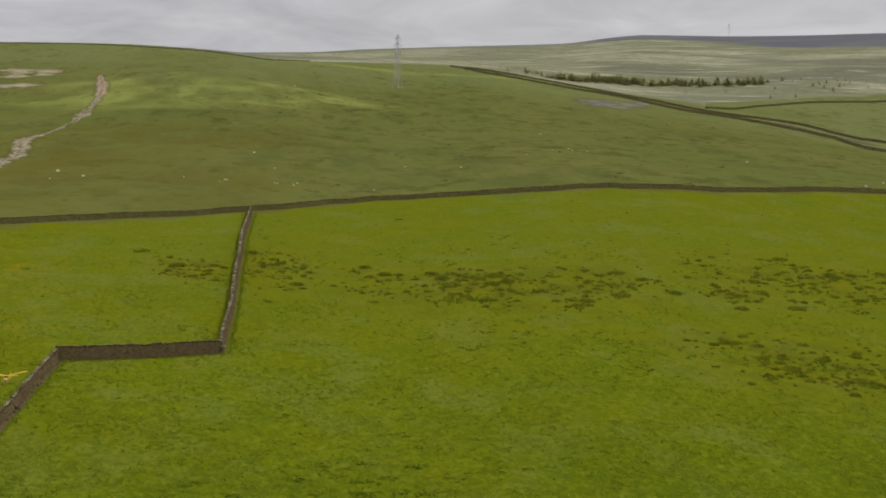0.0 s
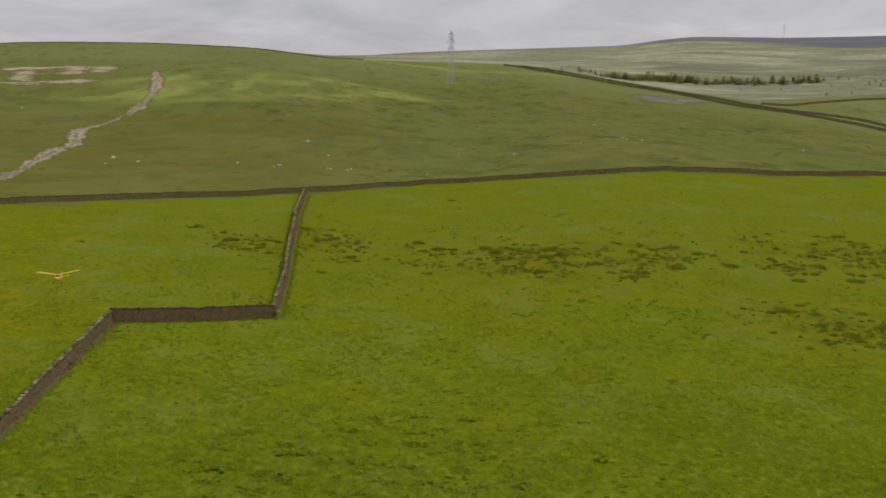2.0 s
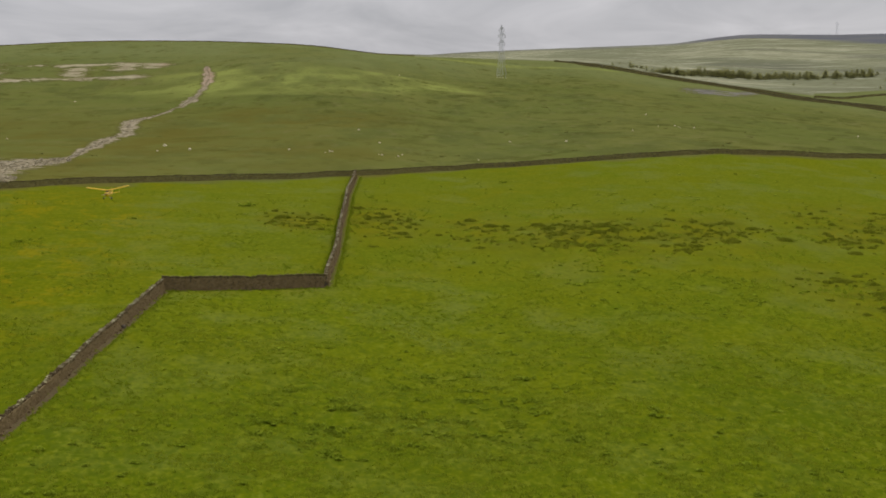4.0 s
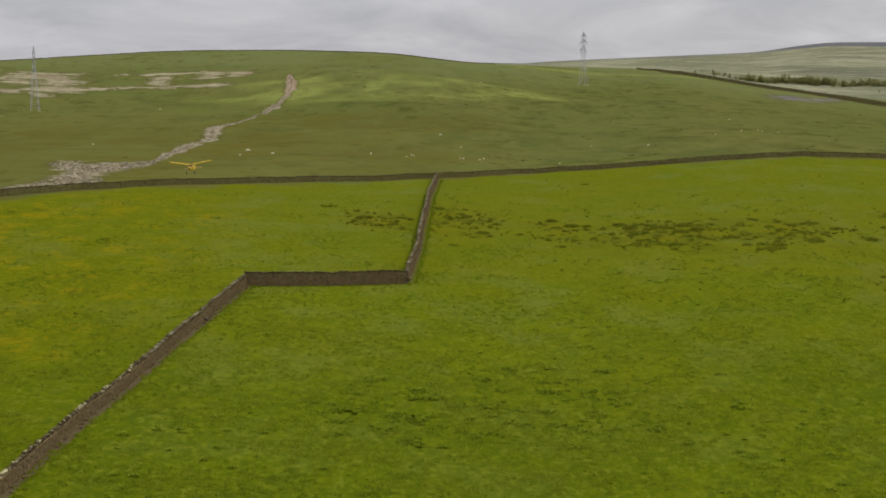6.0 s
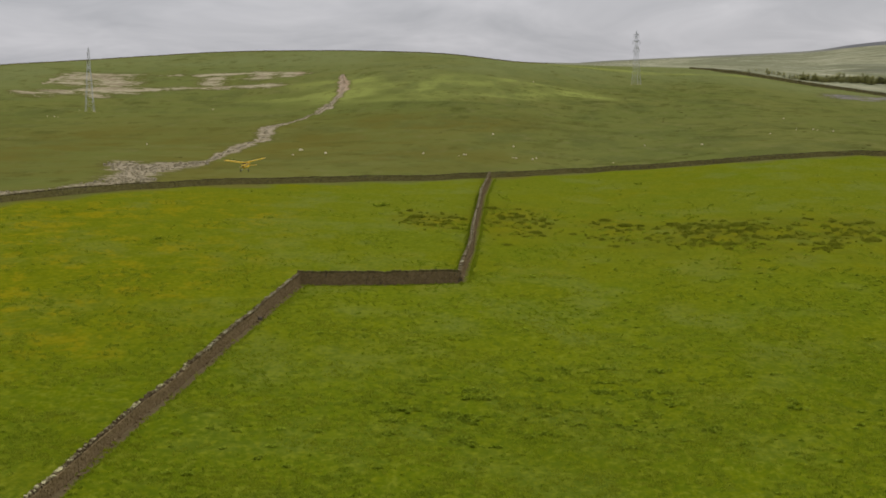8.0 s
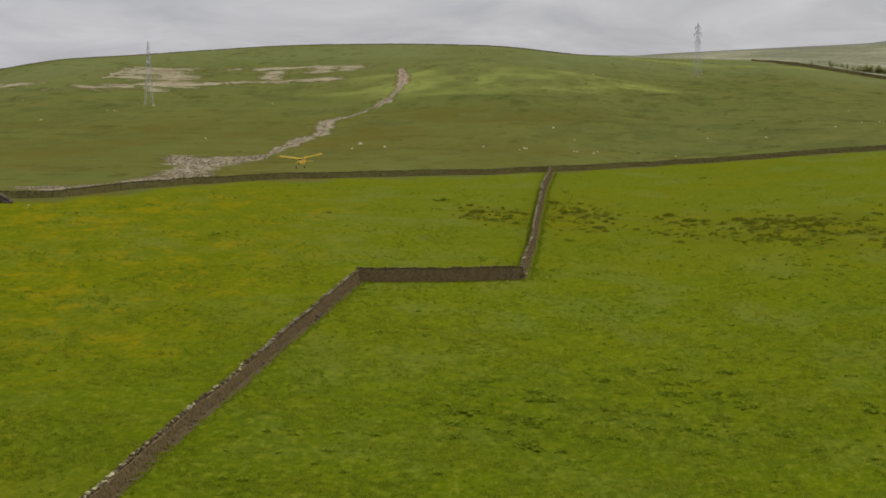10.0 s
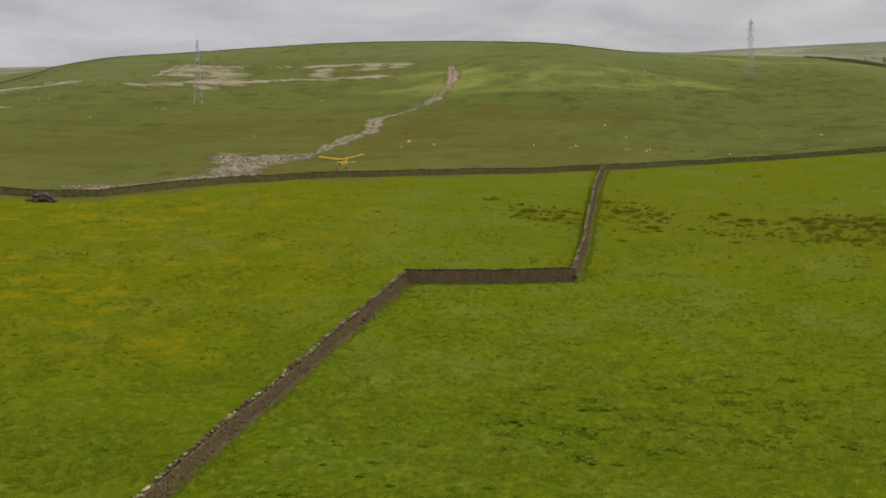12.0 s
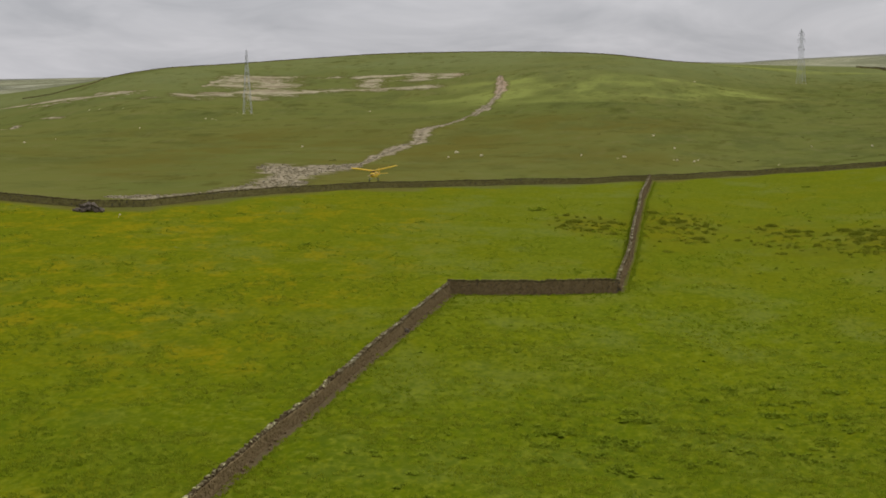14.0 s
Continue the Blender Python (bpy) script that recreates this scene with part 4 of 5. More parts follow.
def aeroplane(m):
    """High-winged trainer with cranked wings; the nose points along +y."""
    thing = tagged(new("model_aeroplane"), "bright yellow high-wing model aeroplane flying with upswept wings", "model aeroplane")
    for s in (-1, 1):
        bm = bmesh.new()
        wing_section(bm, (s * 0.0, 0.06, 0.13), (s * 0.84, 0.06, 0.13 + 0.15), 0.25, 0.24, 0.05)
        part("wing_panel", (bm, M_YELLOW), thing)
    bm = bmesh.new()
    rings = []
    for y, w, low, high in ((0.50, 0.03, -0.03, 0.03), (0.47, 0.06, -0.06, 0.06), (0.30, 0.075, -0.09, 0.05), (0.10, 0.08, -0.09, 0.13), (-0.12, 0.07, -0.075, 0.12), (-0.45, 0.04, -0.03, 0.06), (-0.72, 0.018, 0.0, 0.045)):
        rings.append([bm.verts.new((x * w, y, (high if z > 0 else low) * (abs(z)))) for x, z in ((-1, -0.6), (-0.6, -1), (0.6, -1), (1, -0.6), (1, 0.6), (0.6, 1), (-0.6, 1), (-1, 0.6))])
    for a, b in zip(rings, rings[1:]):
        for i in range(8):
            bm.faces.new((a[i], a[(i + 1) % 8], b[(i + 1) % 8], b[i]))
    bm.faces.new(rings[0]), bm.faces.new(rings[-1][::-1])
    bmesh.ops.recalc_face_normals(bm, faces=bm.faces)
    body = part("fuselage", (bm, M_YELLOW), thing)
    bm = bmesh.new()
    block(bm, (0.125, 0.10, 0.06), pose(0, 0.19, 0.09, 25))
    part("windscreen", (bm, M_BLACK), body, "dark windscreen")
    bm = bmesh.new()
    wing_section(bm, (-0.30, -0.68, 0.035), (0.30, -0.68, 0.035), 0.15, 0.15, 0.018)
    part("tailplane", (bm, M_YELLOW), thing)
    bm = bmesh.new()
    wing_section(bm, (0, -0.66, 0.03), (0, -0.70, 0.24), 0.17, 0.13, 0.016)
    part("fin", (bm, M_YELLOW), thing)
    bm = bmesh.new()
    bar(bm, (0, 0.49, 0), (0, 0.55, 0), 0.05, 0.015, 10)
    spinner = part("spinner", (bm, M_BLACK), thing, "dark spinner")
    bm = bmesh.new()
    block(bm, (0.30, 0.008, 0.025), pose(0, 0.525, 0, 0, 12, 18))
    part("propeller", (bm, M_WOOD), spinner)
    for s in (-1, 1):
        bm = bmesh.new()
        bar(bm, (s * 0.05, 0.20, -0.08), (s * 0.15, 0.22, -0.17), 0.012)
        leg = part("undercarriage_leg", (bm, M_STEEL), thing)
        bm = bmesh.new()
        bar(bm, (s * 0.145, 0.22, -0.17), (s * 0.17, 0.22, -0.17), 0.07, 0.07, 14)
        part("wheel", (bm, M_BLACK), leg, "black rubber wheel")
    thing.matrix_basis = m
    return thing


aeroplane(pose(-11.22, 66.93, 19.76, 3, 3, 178))


# ---- loose stones and the heap by the head wall ----
def rough_stone(bm, m, rnd, cuts=1):
    got = bmesh.ops.create_icosphere(bm, subdivisions=cuts, radius=0.5)
    for v in got["verts"]:
        v.co *= rnd.uniform(0.72, 1.12)
        v.co.z = max(v.co.z, -0.3)
    bmesh.ops.transform(bm, matrix=m, verts=got["verts"])


def boulder(m, seed):
    rnd = random.Random(seed)
    bm = bmesh.new()
    rough_stone(bm, Matrix.Diagonal((1.0, 0.75, 0.72, 1)) @ Matrix.Translation((0, 0, 0.2)), rnd, 2)
    ob = part("boulder", (bm, M_ROCK))
    ob.matrix_basis = m
    return tagged(ob, "pale weathered boulder lying in the rough hill grass", "boulder", "boulders on the hill")


STONES = ((-53.2, 392.5, 0.77), (-45.6, 377.6, 0.66), (-51.5, 367.7, 0.48), (-23.6, 376.1, 0.49), (-14.4, 371.0, 0.64),
          (-15.3, 366.7, 0.48), (-9.6, 443.6, 0.58), (-3.9, 406.7, 0.70), (-3.7, 371.8, 0.40), (0.6, 369.3, 0.56),
          (28.7, 426.8, 0.74), (42.0, 417.4, 0.64), (17.8, 364.6, 0.47), (80.1, 542.3, 0.71), (79.0, 479.1, 0.74),
          (63.7, 455.4, 0.60), (78.9, 471.6, 0.62), (73.4, 473.6, 0.62), (83.0, 470.5, 0.52), (123.4, 450.5, 0.81),
          (131.6, 377.6, 0.69), (141.2, 393.1, 0.54), (-52.9, 392.8, 0.60), (-13.9, 370.8, 0.48), (-3.0, 369.9, 0.56),
          (1.4, 374.4, 0.49), (-23.3, 370.6, 0.48), (-94.9, 416.9, 0.56), (-161.0, 424.0, 0.59), (-152.7, 540.2, 0.73),
          (-157.7, 481.5, 0.55), (-70.9, 211.9, 0.40), (1.4, 752.1, 0.98))
first = [boulder(on_ground(x, y, 40 * i) @ Matrix.Scale(s * 1.25, 4), 20 + i) for i, (x, y, s) in enumerate(STONES[:4])]
rnd_stone = random.Random(8)
for x, y, s in STONES[4:]:
    copy_thing(rnd_stone.choice(first), on_ground(x, y, rnd_stone.uniform(0, 360)) @ Matrix.Scale(s * 1.25, 4))


# smaller ones on the far slope
for x, y in ((-155.6, 542.1), (-151.4, 539.2), (-211.2, 587), (-205.8, 582.6), (-193.6, 572), (-155.8, 581.6), (-112, 597.8), (-162.3, 406.6), (-94, 413.6)):
    copy_thing(rnd_stone.choice(first), on_ground(x, y, rnd_stone.uniform(0, 360)) @ Matrix.Scale(rnd_stone.uniform(0.5, 0.8), 4))


for x, y, s in ((-7.22, 177.75, 0.30), (-7.59, 179.85, 0.30), (-6.93, 179.08, 0.30), (-70.27, 209.57, 0.30), (-68.71, 227.59, 0.36)):
    tagged(copy_thing(rnd_stone.choice(first), on_ground(x, y, rnd_stone.uniform(0, 360)) @ Matrix.Scale(s, 4)), "pale stone fallen from the wall onto the pasture", "stone", "fallen wall stones")


def dark_stone(x, y):
    bm = bmesh.new()
    rough_stone(bm, Matrix.Diagonal((0.5, 0.42, 0.5, 1)) @ Matrix.Translation((0, 0, 0.25)), random.Random(77), 2)
    ob = part("dark_stone", (bm, M_DARKROCK))
    ob.matrix_basis = on_ground(x, y, 30)
    tagged(ob, "dark stone lying against the foot of the wall", "stone", "fallen wall stones")


dark_stone(-23.43, 145.46)


def rubble_heap(x, y):
    thing = tagged(new("rubble_heap"), "dark brown heap of old rubble beside the head wall", "rubble heap")
    rnd = random.Random(31)
    for i in range(46):
        a, d = rnd.uniform(0, math.tau), math.sqrt(rnd.uniform(0, 1))
        px, py = d * 1.75 * math.cos(a), d * 0.95 * math.sin(a)
        size = rnd.uniform(0.4, 0.8)
        bm = bmesh.new()
        rough_stone(bm, pose(0, 0, 0, rnd.uniform(-30, 30), rnd.uniform(-30, 30), rnd.uniform(0, 360)) @ Matrix.Diagonal((size * 1.3, size, size * 0.8, 1)), rnd)
        high = 1.0 * max(0.0, 1 - d * d) * rnd.uniform(0.75, 1.0)
        part("rubble_stone", (bm, M_DARKROCK), thing, m=pose(px, py, high + 0.1))
        if high > 0.5:
            bm = bmesh.new()
            rough_stone(bm, Matrix.Diagonal((size * 1.4, size * 1.2, size, 1)), rnd)
            part("rubble_stone", (bm, M_DARKROCK), thing, m=pose(px, py, high - 0.4))
    thing.matrix_basis = on_ground(x, y, 15)
    return thing


rubble_heap(-75.6, 213.6)


# stones washed out along the beck and on the scars
def scatter_stones():
    rnd = np.random.RandomState(5)
    rows = []
    for run, count, big in [(BECK, 520, 0.6)] + [(run, 12, 0.6) for run in SCARS]:
        pts = np.array(run)
        legs = np.hypot(*np.diff(pts[:, :2], axis=0).T)
        s = np.concatenate([[0], np.cumsum(legs)])
        at = rnd.uniform(0, s[-1], count)
        x, y, w = (np.interp(at, s, pts[:, k]) for k in range(3))
        turn = rnd.uniform(0, math.tau, count)
        off = rnd.normal(0, 0.45, count) * w
        x, y = x + off * np.cos(turn), y + off * np.sin(turn)
        z = land(x, y)[0]
        size = big * rnd.uniform(0.35, 1.0, count) ** 1.5
        rows += [(x[i], y[i], z[i] + 0.1 * size[i], math.cos(turn[i]), math.sin(turn[i]), size[i], size[i] * rnd.uniform(0.6, 1), size[i] * rnd.uniform(0.3, 0.6)) for i in range(count)]
    for bearing, r, wide, deep in GRAVEL:
        for _ in range(45):
            a, d = rnd.uniform(0, math.tau), math.sqrt(rnd.uniform(0, 1))
            x, y = from_bearing(bearing + math.degrees(d * wide * 0.9 * math.cos(a) / r), r + d * deep * 0.9 * math.sin(a))
            size = rnd.uniform(0.15, 0.5)
            rows.append((x, y, ground_z(x, y) + 0.05, math.cos(a), math.sin(a), size, size * 0.8, size * 0.5))
    ob = new("washed_stones", stones_mesh("washed_stones", rows, M_GRIT, rnd, 0.25))
    tagged(ob, "pale washed stones strewn along the beck and scars", "stones", kind="stuff")


scatter_stones()


# ---- rushes, weeds and grass ----
def leaf_mesh(name, spots, material, rnd, leaves, size, lean=0.3):
    """Low domes of loose leaf blades. Spots: x, y, z, height, spread."""
    spots = np.repeat(np.array(spots, float), leaves, axis=0)
    n = len(spots)
    turn, out = rnd.uniform(0, math.tau, n), np.sqrt(rnd.uniform(0, 1, n))
    rise = np.sqrt(np.clip(1 - out ** 2, 0, 1)) * rnd.uniform(0.35, 1.05, n)
    c = np.stack([spots[:, 0] + np.cos(turn) * out * spots[:, 4], spots[:, 1] + np.sin(turn) * out * spots[:, 4], spots[:, 2] + rise * spots[:, 3]], -1)
    a = rnd.uniform(0, math.tau, n)
    tip = rnd.normal(0, lean, n)
    u = np.stack([np.cos(a) * np.cos(tip), np.sin(a) * np.cos(tip), np.sin(tip)], -1)
    w = np.stack([-np.sin(a), np.cos(a), rnd.normal(0, lean * 0.8, n)], -1)
    s = (size * rnd.uniform(0.6, 1.4, n))[:, None]
    co = np.stack([c - u * s, c + w * s * 0.45, c + u * s, c - w * s * 0.45], 1).reshape(-1, 3)
    return mesh_from(name, co.tolist(), (4 * np.arange(n)[:, None] + np.arange(4)[None]).tolist(), material)


def in_pasture(x, y):
    r, b = np.hypot(x, y), np.degrees(np.arctan2(x, y))
    return r < np.interp(b, HEAD_TURN, HEAD_FAR) - 5


def spots_of(x, y, low, high, spread, rnd):
    z = land(x, y)[0]
    tall = rnd.uniform(low, high, len(x))
    return np.stack([x, y, z, tall, tall * spread], -1)


def clumps_in(ovals, rnd):
    xs, ys = [], []
    for bearing, r, wide, deep, share in ovals:
        count = int(wide * deep * share) + 4
        a, d = rnd.normal(0, 0.55, count) * wide, rnd.normal(0, 0.5, count) * deep
        # clumps gather round a few centres
        pull = rnd.uniform(0, 1, count) < 0.55
        k = rnd.randint(0, 1 + count // 7, count)
        ca, cd = rnd.uniform(-0.95, 0.95, count)[k] * wide, rnd.uniform(-0.9, 0.9, count)[k] * deep
        a, d = np.where(pull, ca + rnd.normal(0, 1.1, count), a), np.where(pull, cd + rnd.normal(0, 2.0, count), d)
        bb = np.radians(bearing + np.degrees(a / r))
        xs.append((r + d) * np.sin(bb)), ys.append((r + d) * np.cos(bb))
    x, y = np.concatenate(xs), np.concatenate(ys)
    keep = in_pasture(x, y)
    return x[keep], y[keep]


def tuft_mesh(name, spots, material, rnd, blades, long):
    """Tufts of thin upright blades that lean outwards. Spots: x, y, z, height, spread."""
    spots = np.repeat(np.array(spots, float), blades, axis=0)
    n = len(spots)
    turn, out = rnd.uniform(0, math.tau, n), np.sqrt(rnd.uniform(0, 1, n))
    way = np.stack([np.cos(turn), np.sin(turn), np.zeros(n)], -1)
    foot = spots[:, :3] + way * (out * spots[:, 4])[:, None]
    up = spots[:, 3] * np.sqrt(np.clip(1.05 - out ** 2, 0.1, 1)) * rnd.uniform(0.6, 1.15, n)
    tip = foot + way * (up * rnd.uniform(0.05, 0.6, n))[:, None]
    tip[:, 2] += up
    side = np.stack([-np.sin(turn), np.cos(turn), np.zeros(n)], -1) * (long * rnd.uniform(0.5, 1.3, n))[:, None]
    foot[:, 2] -= 0.03
    co = np.stack([foot - side, foot + side, tip + side * 0.35, tip - side * 0.35], 1).reshape(-1, 3)
    return mesh_from(name, co.tolist(), (4 * np.arange(n)[:, None] + np.arange(4)[None]).tolist(), material)


def rushes():
    rnd = np.random.RandomState(12)
    x, y = clumps_in(RUSHES, rnd)
    n = len(x)
    size = np.select([rnd.uniform(0, 1, n) < 0.035, rnd.uniform(0, 1, n) < 0.18], [2, 1], 0)
    tall = np.select([size == 2, size == 1], [rnd.uniform(0.32, 0.48, n), rnd.uniform(0.20, 0.36, n)], rnd.uniform(0.10, 0.26, n))
    wide = np.select([size == 2, size == 1], [rnd.uniform(0.9, 1.5, n), rnd.uniform(0.5, 0.95, n)], rnd.uniform(0.18, 0.5, n))
    spots = np.stack([x, y, land(x, y)[0], tall, wide], -1)
    for k, name, blades in ((0, "rush_tufts", 40), (1, "rush_clumps", 110), (2, "rush_beds", 240)):
        tagged(new(name, tuft_mesh(name, spots[size == k], M_RUSH, rnd, blades, 0.05)), ("small dark tufts of soft rush scattered in wet pasture", "dark clumps of soft rush in wet pasture", "broad dark beds of soft rush in wet pasture")[k], "rushes", kind="stuff")
    x, y = clumps_in(STRAYS, rnd)
    # a few stray ones over the whole pasture
    b, r = np.radians(rnd.uniform(-14, 20, 950)), 75 + 300 * rnd.uniform(0, 1, 950) ** 1.5
    sx, sy = r * np.sin(b), r * np.cos(b)
    keep = in_pasture(sx, sy) & (sx > -22) & (waves(sx, sy, 27, 30) + rnd.normal(0, 0.5, 950) > 0)
    spots = spots_of(np.append(x, sx[keep]), np.append(y, sy[keep]), 0.06, 0.26, 1.7, rnd)
    tagged(new("thistle_clumps", leaf_mesh("thistle_clumps", spots, M_BUSH, rnd, 60, 0.09)), "small green thistle clumps dotted over the pasture", "thistles", kind="stuff")


def hill_rushes():
    rnd = np.random.RandomState(17)
    b, u = np.radians(rnd.uniform(-20, 18, 500)), rnd.uniform(0.0, 1, 500)
    edge, crest = np.interp(np.degrees(b), TABLE, T_EDGE), np.interp(np.degrees(b), TABLE, T_CREST_R)
    r = edge + 5 + (crest - edge) * u * 0.8
    x, y = r * np.sin(b), r * np.cos(b)
    keep = waves(x, y, 21, 70) + np.clip(np.degrees(b), -8, 2) * 0.1 > 0.45
    spots = spots_of(x[keep], y[keep], 0.12, 0.32, 4.0, rnd)
    tagged(new("hill_rushes", leaf_mesh("hill_rushes", spots, M_BENT, rnd, 26, 0.28)), "dark rushes and bents streaked over the hill", "rushes", kind="stuff")


def turf():
    """Uneven clumps of longer grass in loose drifts over the pasture, pale where it has seeded, and along the walls."""
    rnd = np.random.RandomState(14)
    n = 62000
    b = np.radians(rnd.uniform(-23.5, 20.5, n))
    r = 72 + 190 * rnd.uniform(0, 1, n) ** 1.7
    x, y = r * np.sin(b), r * np.cos(b)
    grazed = np.clip((-23.6 - (y - 130) * 0.02 - x) / 4, 0, 1)
    loose = waves(x, y, 22, 14) + 0.6 * waves(x, y, 23, 5) + rnd.normal(0, 0.5, n) - 0.35 * grazed - 0.8 * np.clip((r - 140) / 70, 0, 1)
    seeded = waves(x, y, 41, 11) + 0.5 * waves(x, y, 42, 4) + rnd.normal(0, 0.35, n) - 0.5 * grazed - np.clip((r - 150) / 90, 0, 1)
    tall = rnd.uniform(0.07, 0.20, n)
    spots = np.stack([x, y, land(x, y)[0], tall, rnd.uniform(0.15, 0.42, n)], -1)
    inside = in_pasture(x, y)
    pale, green = spots[inside & (seeded > 0.45)], spots[inside & (seeded <= 0.45) & (loose > 0.25)]
    for path in (WALL_NEAR, WALL_STEP, WALL_AWAY):
        wx, wy, _, tx, ty, _ = along(path, 0.28)
        for side in (-1,) if path is WALL_NEAR else (-1, 1):
            off = side * (0.5 + 0.25 * (side < 0) + np.abs(rnd.normal(0, 0.22, len(wx))))
            green = np.vstack([green, spots_of(wx - ty * off, wy + tx * off, 0.08, 0.2, 0.9, rnd)])
        if path is WALL_NEAR:
            # ragged grass growing into the bare strip along the foot
            off = 0.72 + np.abs(rnd.normal(0, 0.28, len(wx)))
            fringe = spots_of(wx - ty * off, wy + tx * off, 0.06, 0.18, 1.0, rnd)
            green, pale = np.vstack([green, fringe[::2]]), np.vstack([pale, fringe[1::4]])
    tagged(new("grass_tussocks", tuft_mesh("grass_tussocks", green, M_TURF, rnd, 14, 0.05)), "low uneven tussocks of green pasture grass", "grass", kind="stuff")
    tagged(new("seeding_grass", tuft_mesh("seeding_grass", pale, M_SEED, rnd, 14, 0.045)), "pale greyish-green drifts of seeding pasture grass", "grass", kind="stuff")


rushes()
hill_rushes()
turf()


def weed_clump(m, seed):
    """A loose clump of docks and nettles: several low rosettes of broad leaves with a few leafy stems."""
    rnd = random.Random(seed)
    thing = tagged(new("weed_clump"), "dark green clump of docks and nettles standing in the pasture", "weeds", "weed clumps in the pasture")
    stems, leaves = bmesh.new(), bmesh.new()

    def leaf(p, turn, tip, w, l):
        q = Matrix.Translation(p) @ Euler((tip, rnd.uniform(-0.4, 0.4), turn)).to_matrix().to_4x4()
        leaves.faces.new([leaves.verts.new(q @ Vector(c)) for c in ((0, 0, 0), (w, l * 0.5, 0.03), (0, l, -0.02), (-w, l * 0.5, 0.03))])

    for _ in range(9):
        a, d = rnd.uniform(0, math.tau), math.sqrt(rnd.uniform(0, 1))
        foot = Vector((d * math.cos(a), d * math.sin(a), -0.03))
        size = rnd.uniform(0.6, 1.2)
        for i in range(11):
            leaf(foot + Vector((0, 0, 0.05)), i * 2.4 + rnd.uniform(-0.3, 0.3), rnd.uniform(0.1, 1.0), size * rnd.uniform(0.07, 0.12), size * rnd.uniform(0.26, 0.44))
        for _ in range(rnd.randint(0, 2)):
            tip = foot + Vector((rnd.uniform(-0.12, 0.12), rnd.uniform(-0.12, 0.12), size * rnd.uniform(0.3, 0.62)))
            bar(stems, foot, tip, 0.02, 0.008)
            for _ in range(7):
                leaf(foot.lerp(tip, rnd.uniform(0.3, 1.0)), rnd.uniform(0, 6.3), rnd.uniform(-0.5, 0.6), rnd.uniform(0.04, 0.08), rnd.uniform(0.14, 0.24))
    part("stems", (stems, M_BUSH), thing, kind="stuff")
    part("leaves", (leaves, M_BUSH), thing, kind="stuff")
    thing.matrix_basis = m
    return thing


WEEDS = ((19.1, 119.7, 0.95), (-21.8, 247.5, 1.35), (-34.8, 224.3, 0.66), (-43.5, 195.8, 0.67), (19.0, 121.2, 1.02), (6.4, 208.9, 0.61),
         (19.8, 303.3, 1.39), (-10.9, 271.0, 0.68), (-23.8, 251.0, 0.47), (-3.4, 114.3, 0.81), (3.4, 132.5, 0.83),
         (30.9, 169.9, 0.65), (36.8, 169.5, 0.51), (32.3, 163.7, 0.56), (43.5, 178.3, 0.99), (63.5, 269.3, 0.81),
         (44.2, 179.1, 1.00), (45.1, 174.5, 0.83), (49.3, 171.0, 0.67), (59.3, 176.4, 1.55), (57.4, 181.6, 0.79),
         (48.2, 158.1, 0.90), (37.1, 170.5, 0.73), (30.6, 169.5, 0.79), (68.1, 237.4, 0.93), (73.4, 244.0, 1.59),
         (-4.1, 113.5, 0.95), (-7.6, 111.6, 0.51), (-0.4, 134.8, 0.67), (-3.3, 124.8, 0.57), (2.3, 132.8, 0.55),
         (10.5, 140.4, 0.53), (-23.5, 145.9, 0.28))
kinds = [weed_clump(on_ground(x, y, 70 * i) @ Matrix.Diagonal((s * 1.0, s * 1.0, s * 0.72, 1)), 50 + i) for i, (x, y, s) in enumerate(WEEDS[:4])]
rnd_weed = random.Random(9)
for x, y, s in WEEDS[4:]:
    s = s * (0.65 if y > 160 else 0.8)
    copy_thing(rnd_weed.choice(kinds), on_ground(x, y, rnd_weed.uniform(0, 360)) @ Matrix.Diagonal((s * rnd_weed.uniform(0.7, 1.1), s * rnd_weed.uniform(0.8, 1.4), s * rnd_weed.uniform(0.5, 0.9), 1)))


# more of them, gathered in the weedy places of the near pasture
for bearing, r, wide, deep, count in WEEDY:
    for _ in range(count):
        side, ahead = rnd_weed.uniform(-1, 1) * wide, rnd_weed.gauss(0, 0.5) * deep
        x, y = from_bearing(bearing + math.degrees(side / r), r + ahead)
        s = rnd_weed.uniform(0.3, 0.62)
        copy_thing(rnd_weed.choice(kinds), on_ground(x, y, rnd_weed.uniform(0, 360)) @ Matrix.Diagonal((s * rnd_weed.uniform(0.7, 1.2), s * rnd_weed.uniform(0.8, 1.4), s * rnd_weed.uniform(0.6, 1.0), 1)))


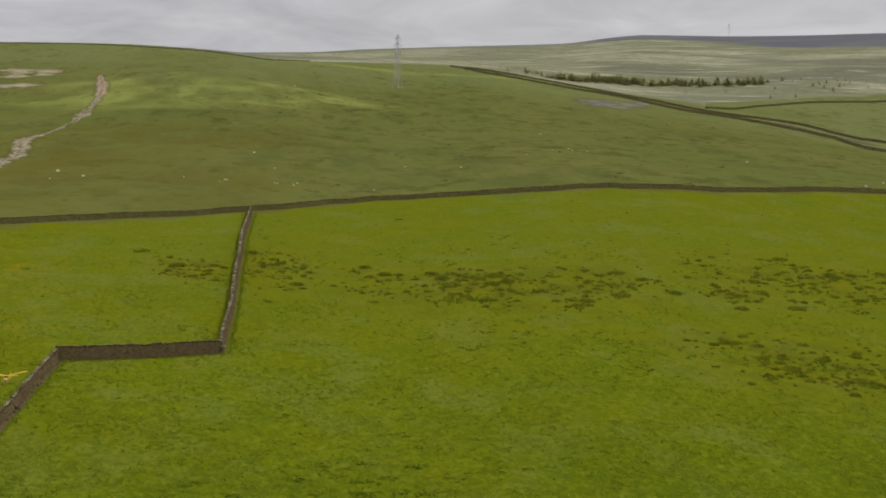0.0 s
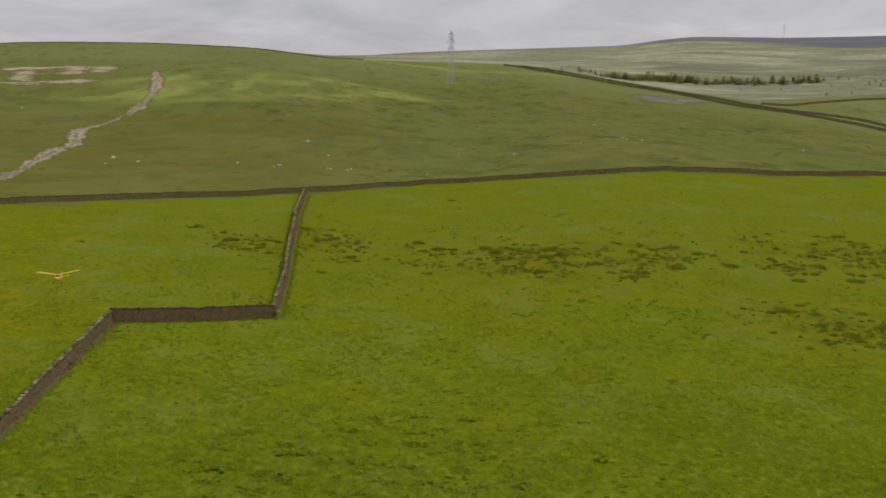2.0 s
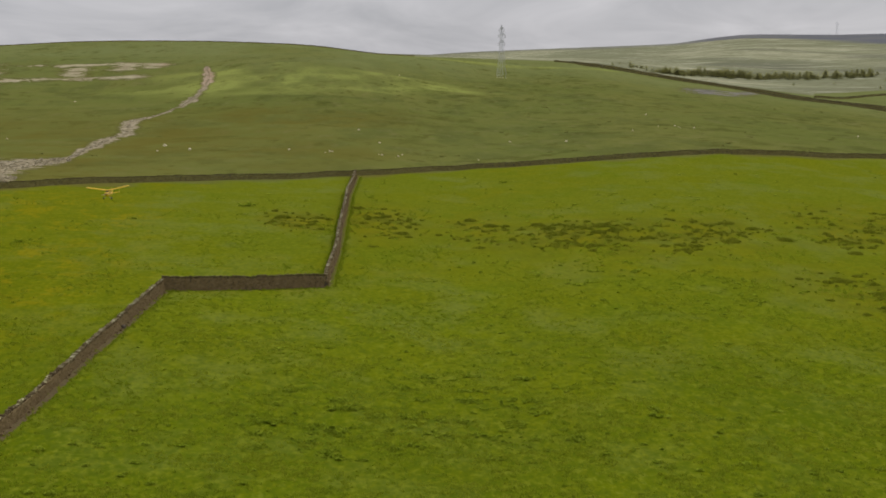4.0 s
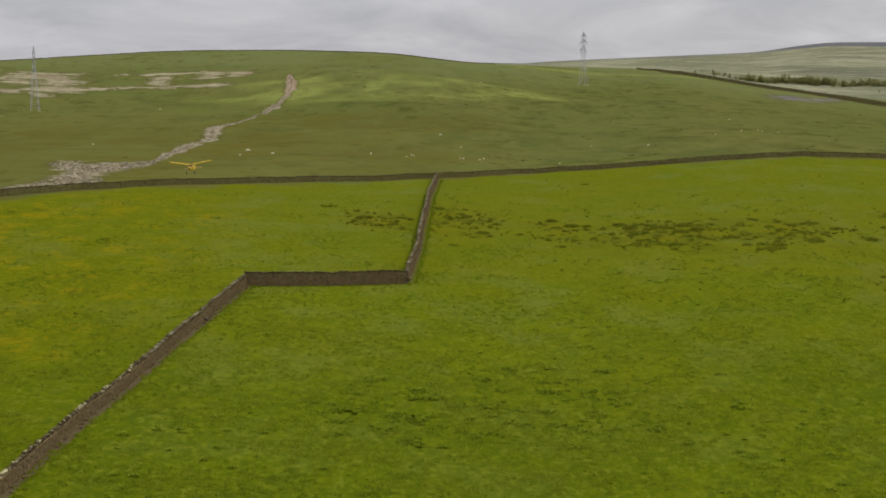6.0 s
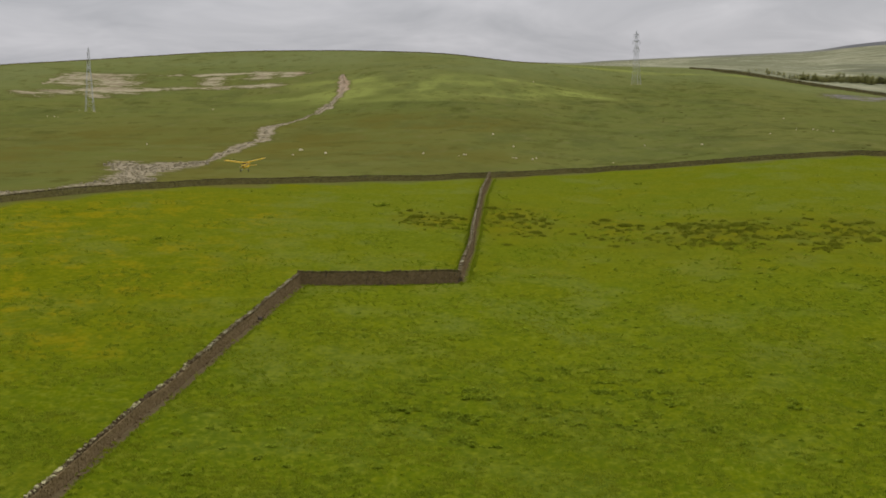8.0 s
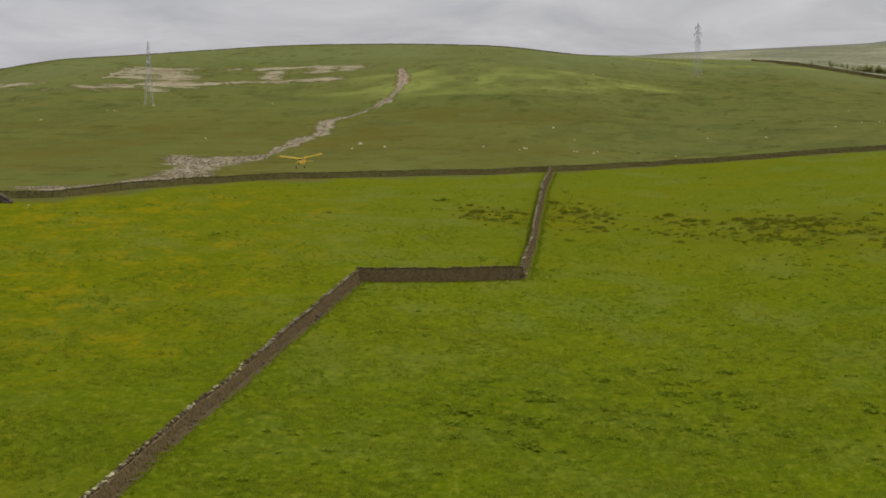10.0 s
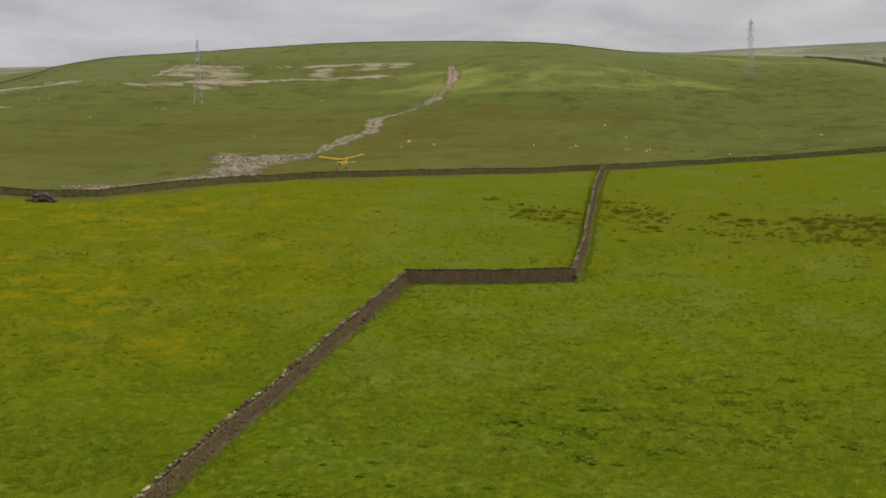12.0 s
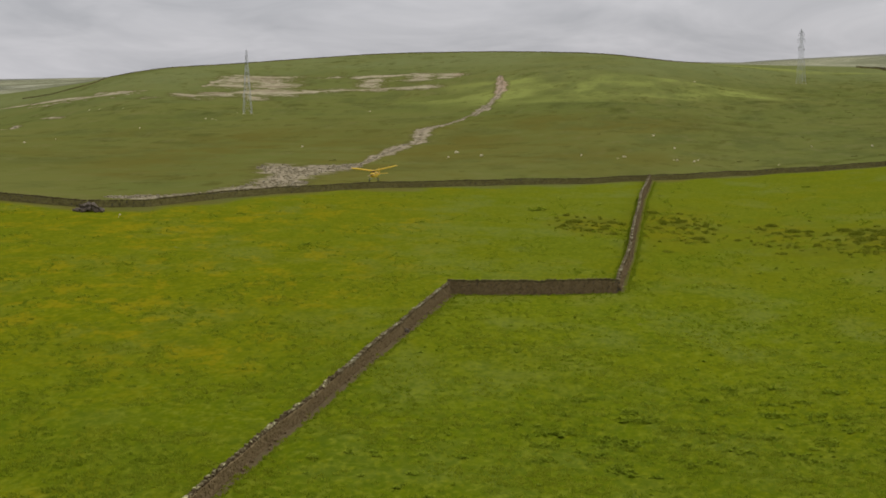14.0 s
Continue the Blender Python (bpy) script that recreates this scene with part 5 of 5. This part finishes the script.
# ---- young conifers on the moor ----
def conifer(m, seed):
    rnd = random.Random(seed)
    thing = tagged(new("conifer"), "small ragged dark conifer on the pale moor", "conifer", "conifers on the moor")
    H = 6.0
    bm = bmesh.new()
    bar(bm, (0, 0, -0.3), (rnd.uniform(-0.2, 0.2), rnd.uniform(-0.2, 0.2), H * 0.95), 0.34, 0.05, 7)
    part("trunk", (bm, M_BARK), thing)
    bm = bmesh.new()
    for i in range(10):
        h = 0.5 + (H - 0.6) * i / 9
        reach = (H - h) * 0.32 + 0.35
        for k in range(5):
            a = math.tau * (k / 5 + rnd.uniform(-0.06, 0.06)) + i * 0.9
            l = reach * rnd.uniform(0.6, 1.15)
            d = Vector((math.cos(a), math.sin(a), 0))
            side = Vector((-d.y, d.x, 0))
            root = Vector((0, 0, h + 0.25))
            tip = d * l + Vector((0, 0, h - 0.18 * l + rnd.uniform(-0.1, 0.15)))
            for q in range(3):
                f = (q + 1) / 3
                p = root.lerp(tip, f)
                w = 0.26 * l * rnd.uniform(0.7, 1.2) + 0.12
                back = root.lerp(tip, f - 0.33)
                bm.faces.new([bm.verts.new(v) for v in (back, p + side * w + Vector((0, 0, -0.12)), p + d * 0.2 + Vector((0, 0, -0.05)), p - side * w + Vector((0, 0, -0.12)))])
    part("crown", (bm, M_NEEDLE), thing)
    thing.matrix_basis = m
    return thing


def plantation():
    rnd = random.Random(40)
    row = [(205, 1319), (233.6, 1336), (254.4, 1350), (267.4, 1346), (277.4, 1330), (299, 1344), (321.5, 1361), (360, 1368), (395, 1390)]
    kinds = []
    for k in range(295):
        if k < 245:
            f = rnd.uniform(0, 1) ** 1.5 * (len(row) - 1)
            i = min(int(f), len(row) - 2)
            x = row[i][0] + (row[i + 1][0] - row[i][0]) * (f - i) + rnd.gauss(0, 4)
            y = row[i][1] + (row[i + 1][1] - row[i][1]) * (f - i) + rnd.gauss(0, 9)
            s = rnd.uniform(0.6, 1.05)
        elif k < 258:
            b, r = rnd.uniform(6.8, 8.4), rnd.uniform(1345, 1400)
            x, y = from_bearing(b, r)
            s = rnd.uniform(0.4, 0.8)
        else:
            b = 12 + 8.5 * rnd.uniform(0, 1)
            r = rnd.uniform(1370, 1520)
            x, y = from_bearing(b, r)
            s = rnd.uniform(0.3, 0.7)
        wide = 1.2 if k >= 245 else 1.6
        m = on_ground(x, y, rnd.uniform(0, 360)) @ Matrix.Diagonal((s * wide * rnd.uniform(0.8, 1.2), s * wide * rnd.uniform(0.8, 1.2), s, 1))
        if len(kinds) < 4:
            kinds.append(conifer(m, 60 + k))
        else:
            copy_thing(rnd.choice(kinds), m)
    # lone ones nearer the lane
    for x, y in ((292.6, 1246.8), (335.2, 1296.0), (326.2, 1138.9), (350.5, 1161.0)):
        copy_thing(rnd.choice(kinds), on_ground(x, y, rnd.uniform(0, 360)) @ Matrix.Diagonal((0.8, 0.8, 0.5, 1)))


plantation()
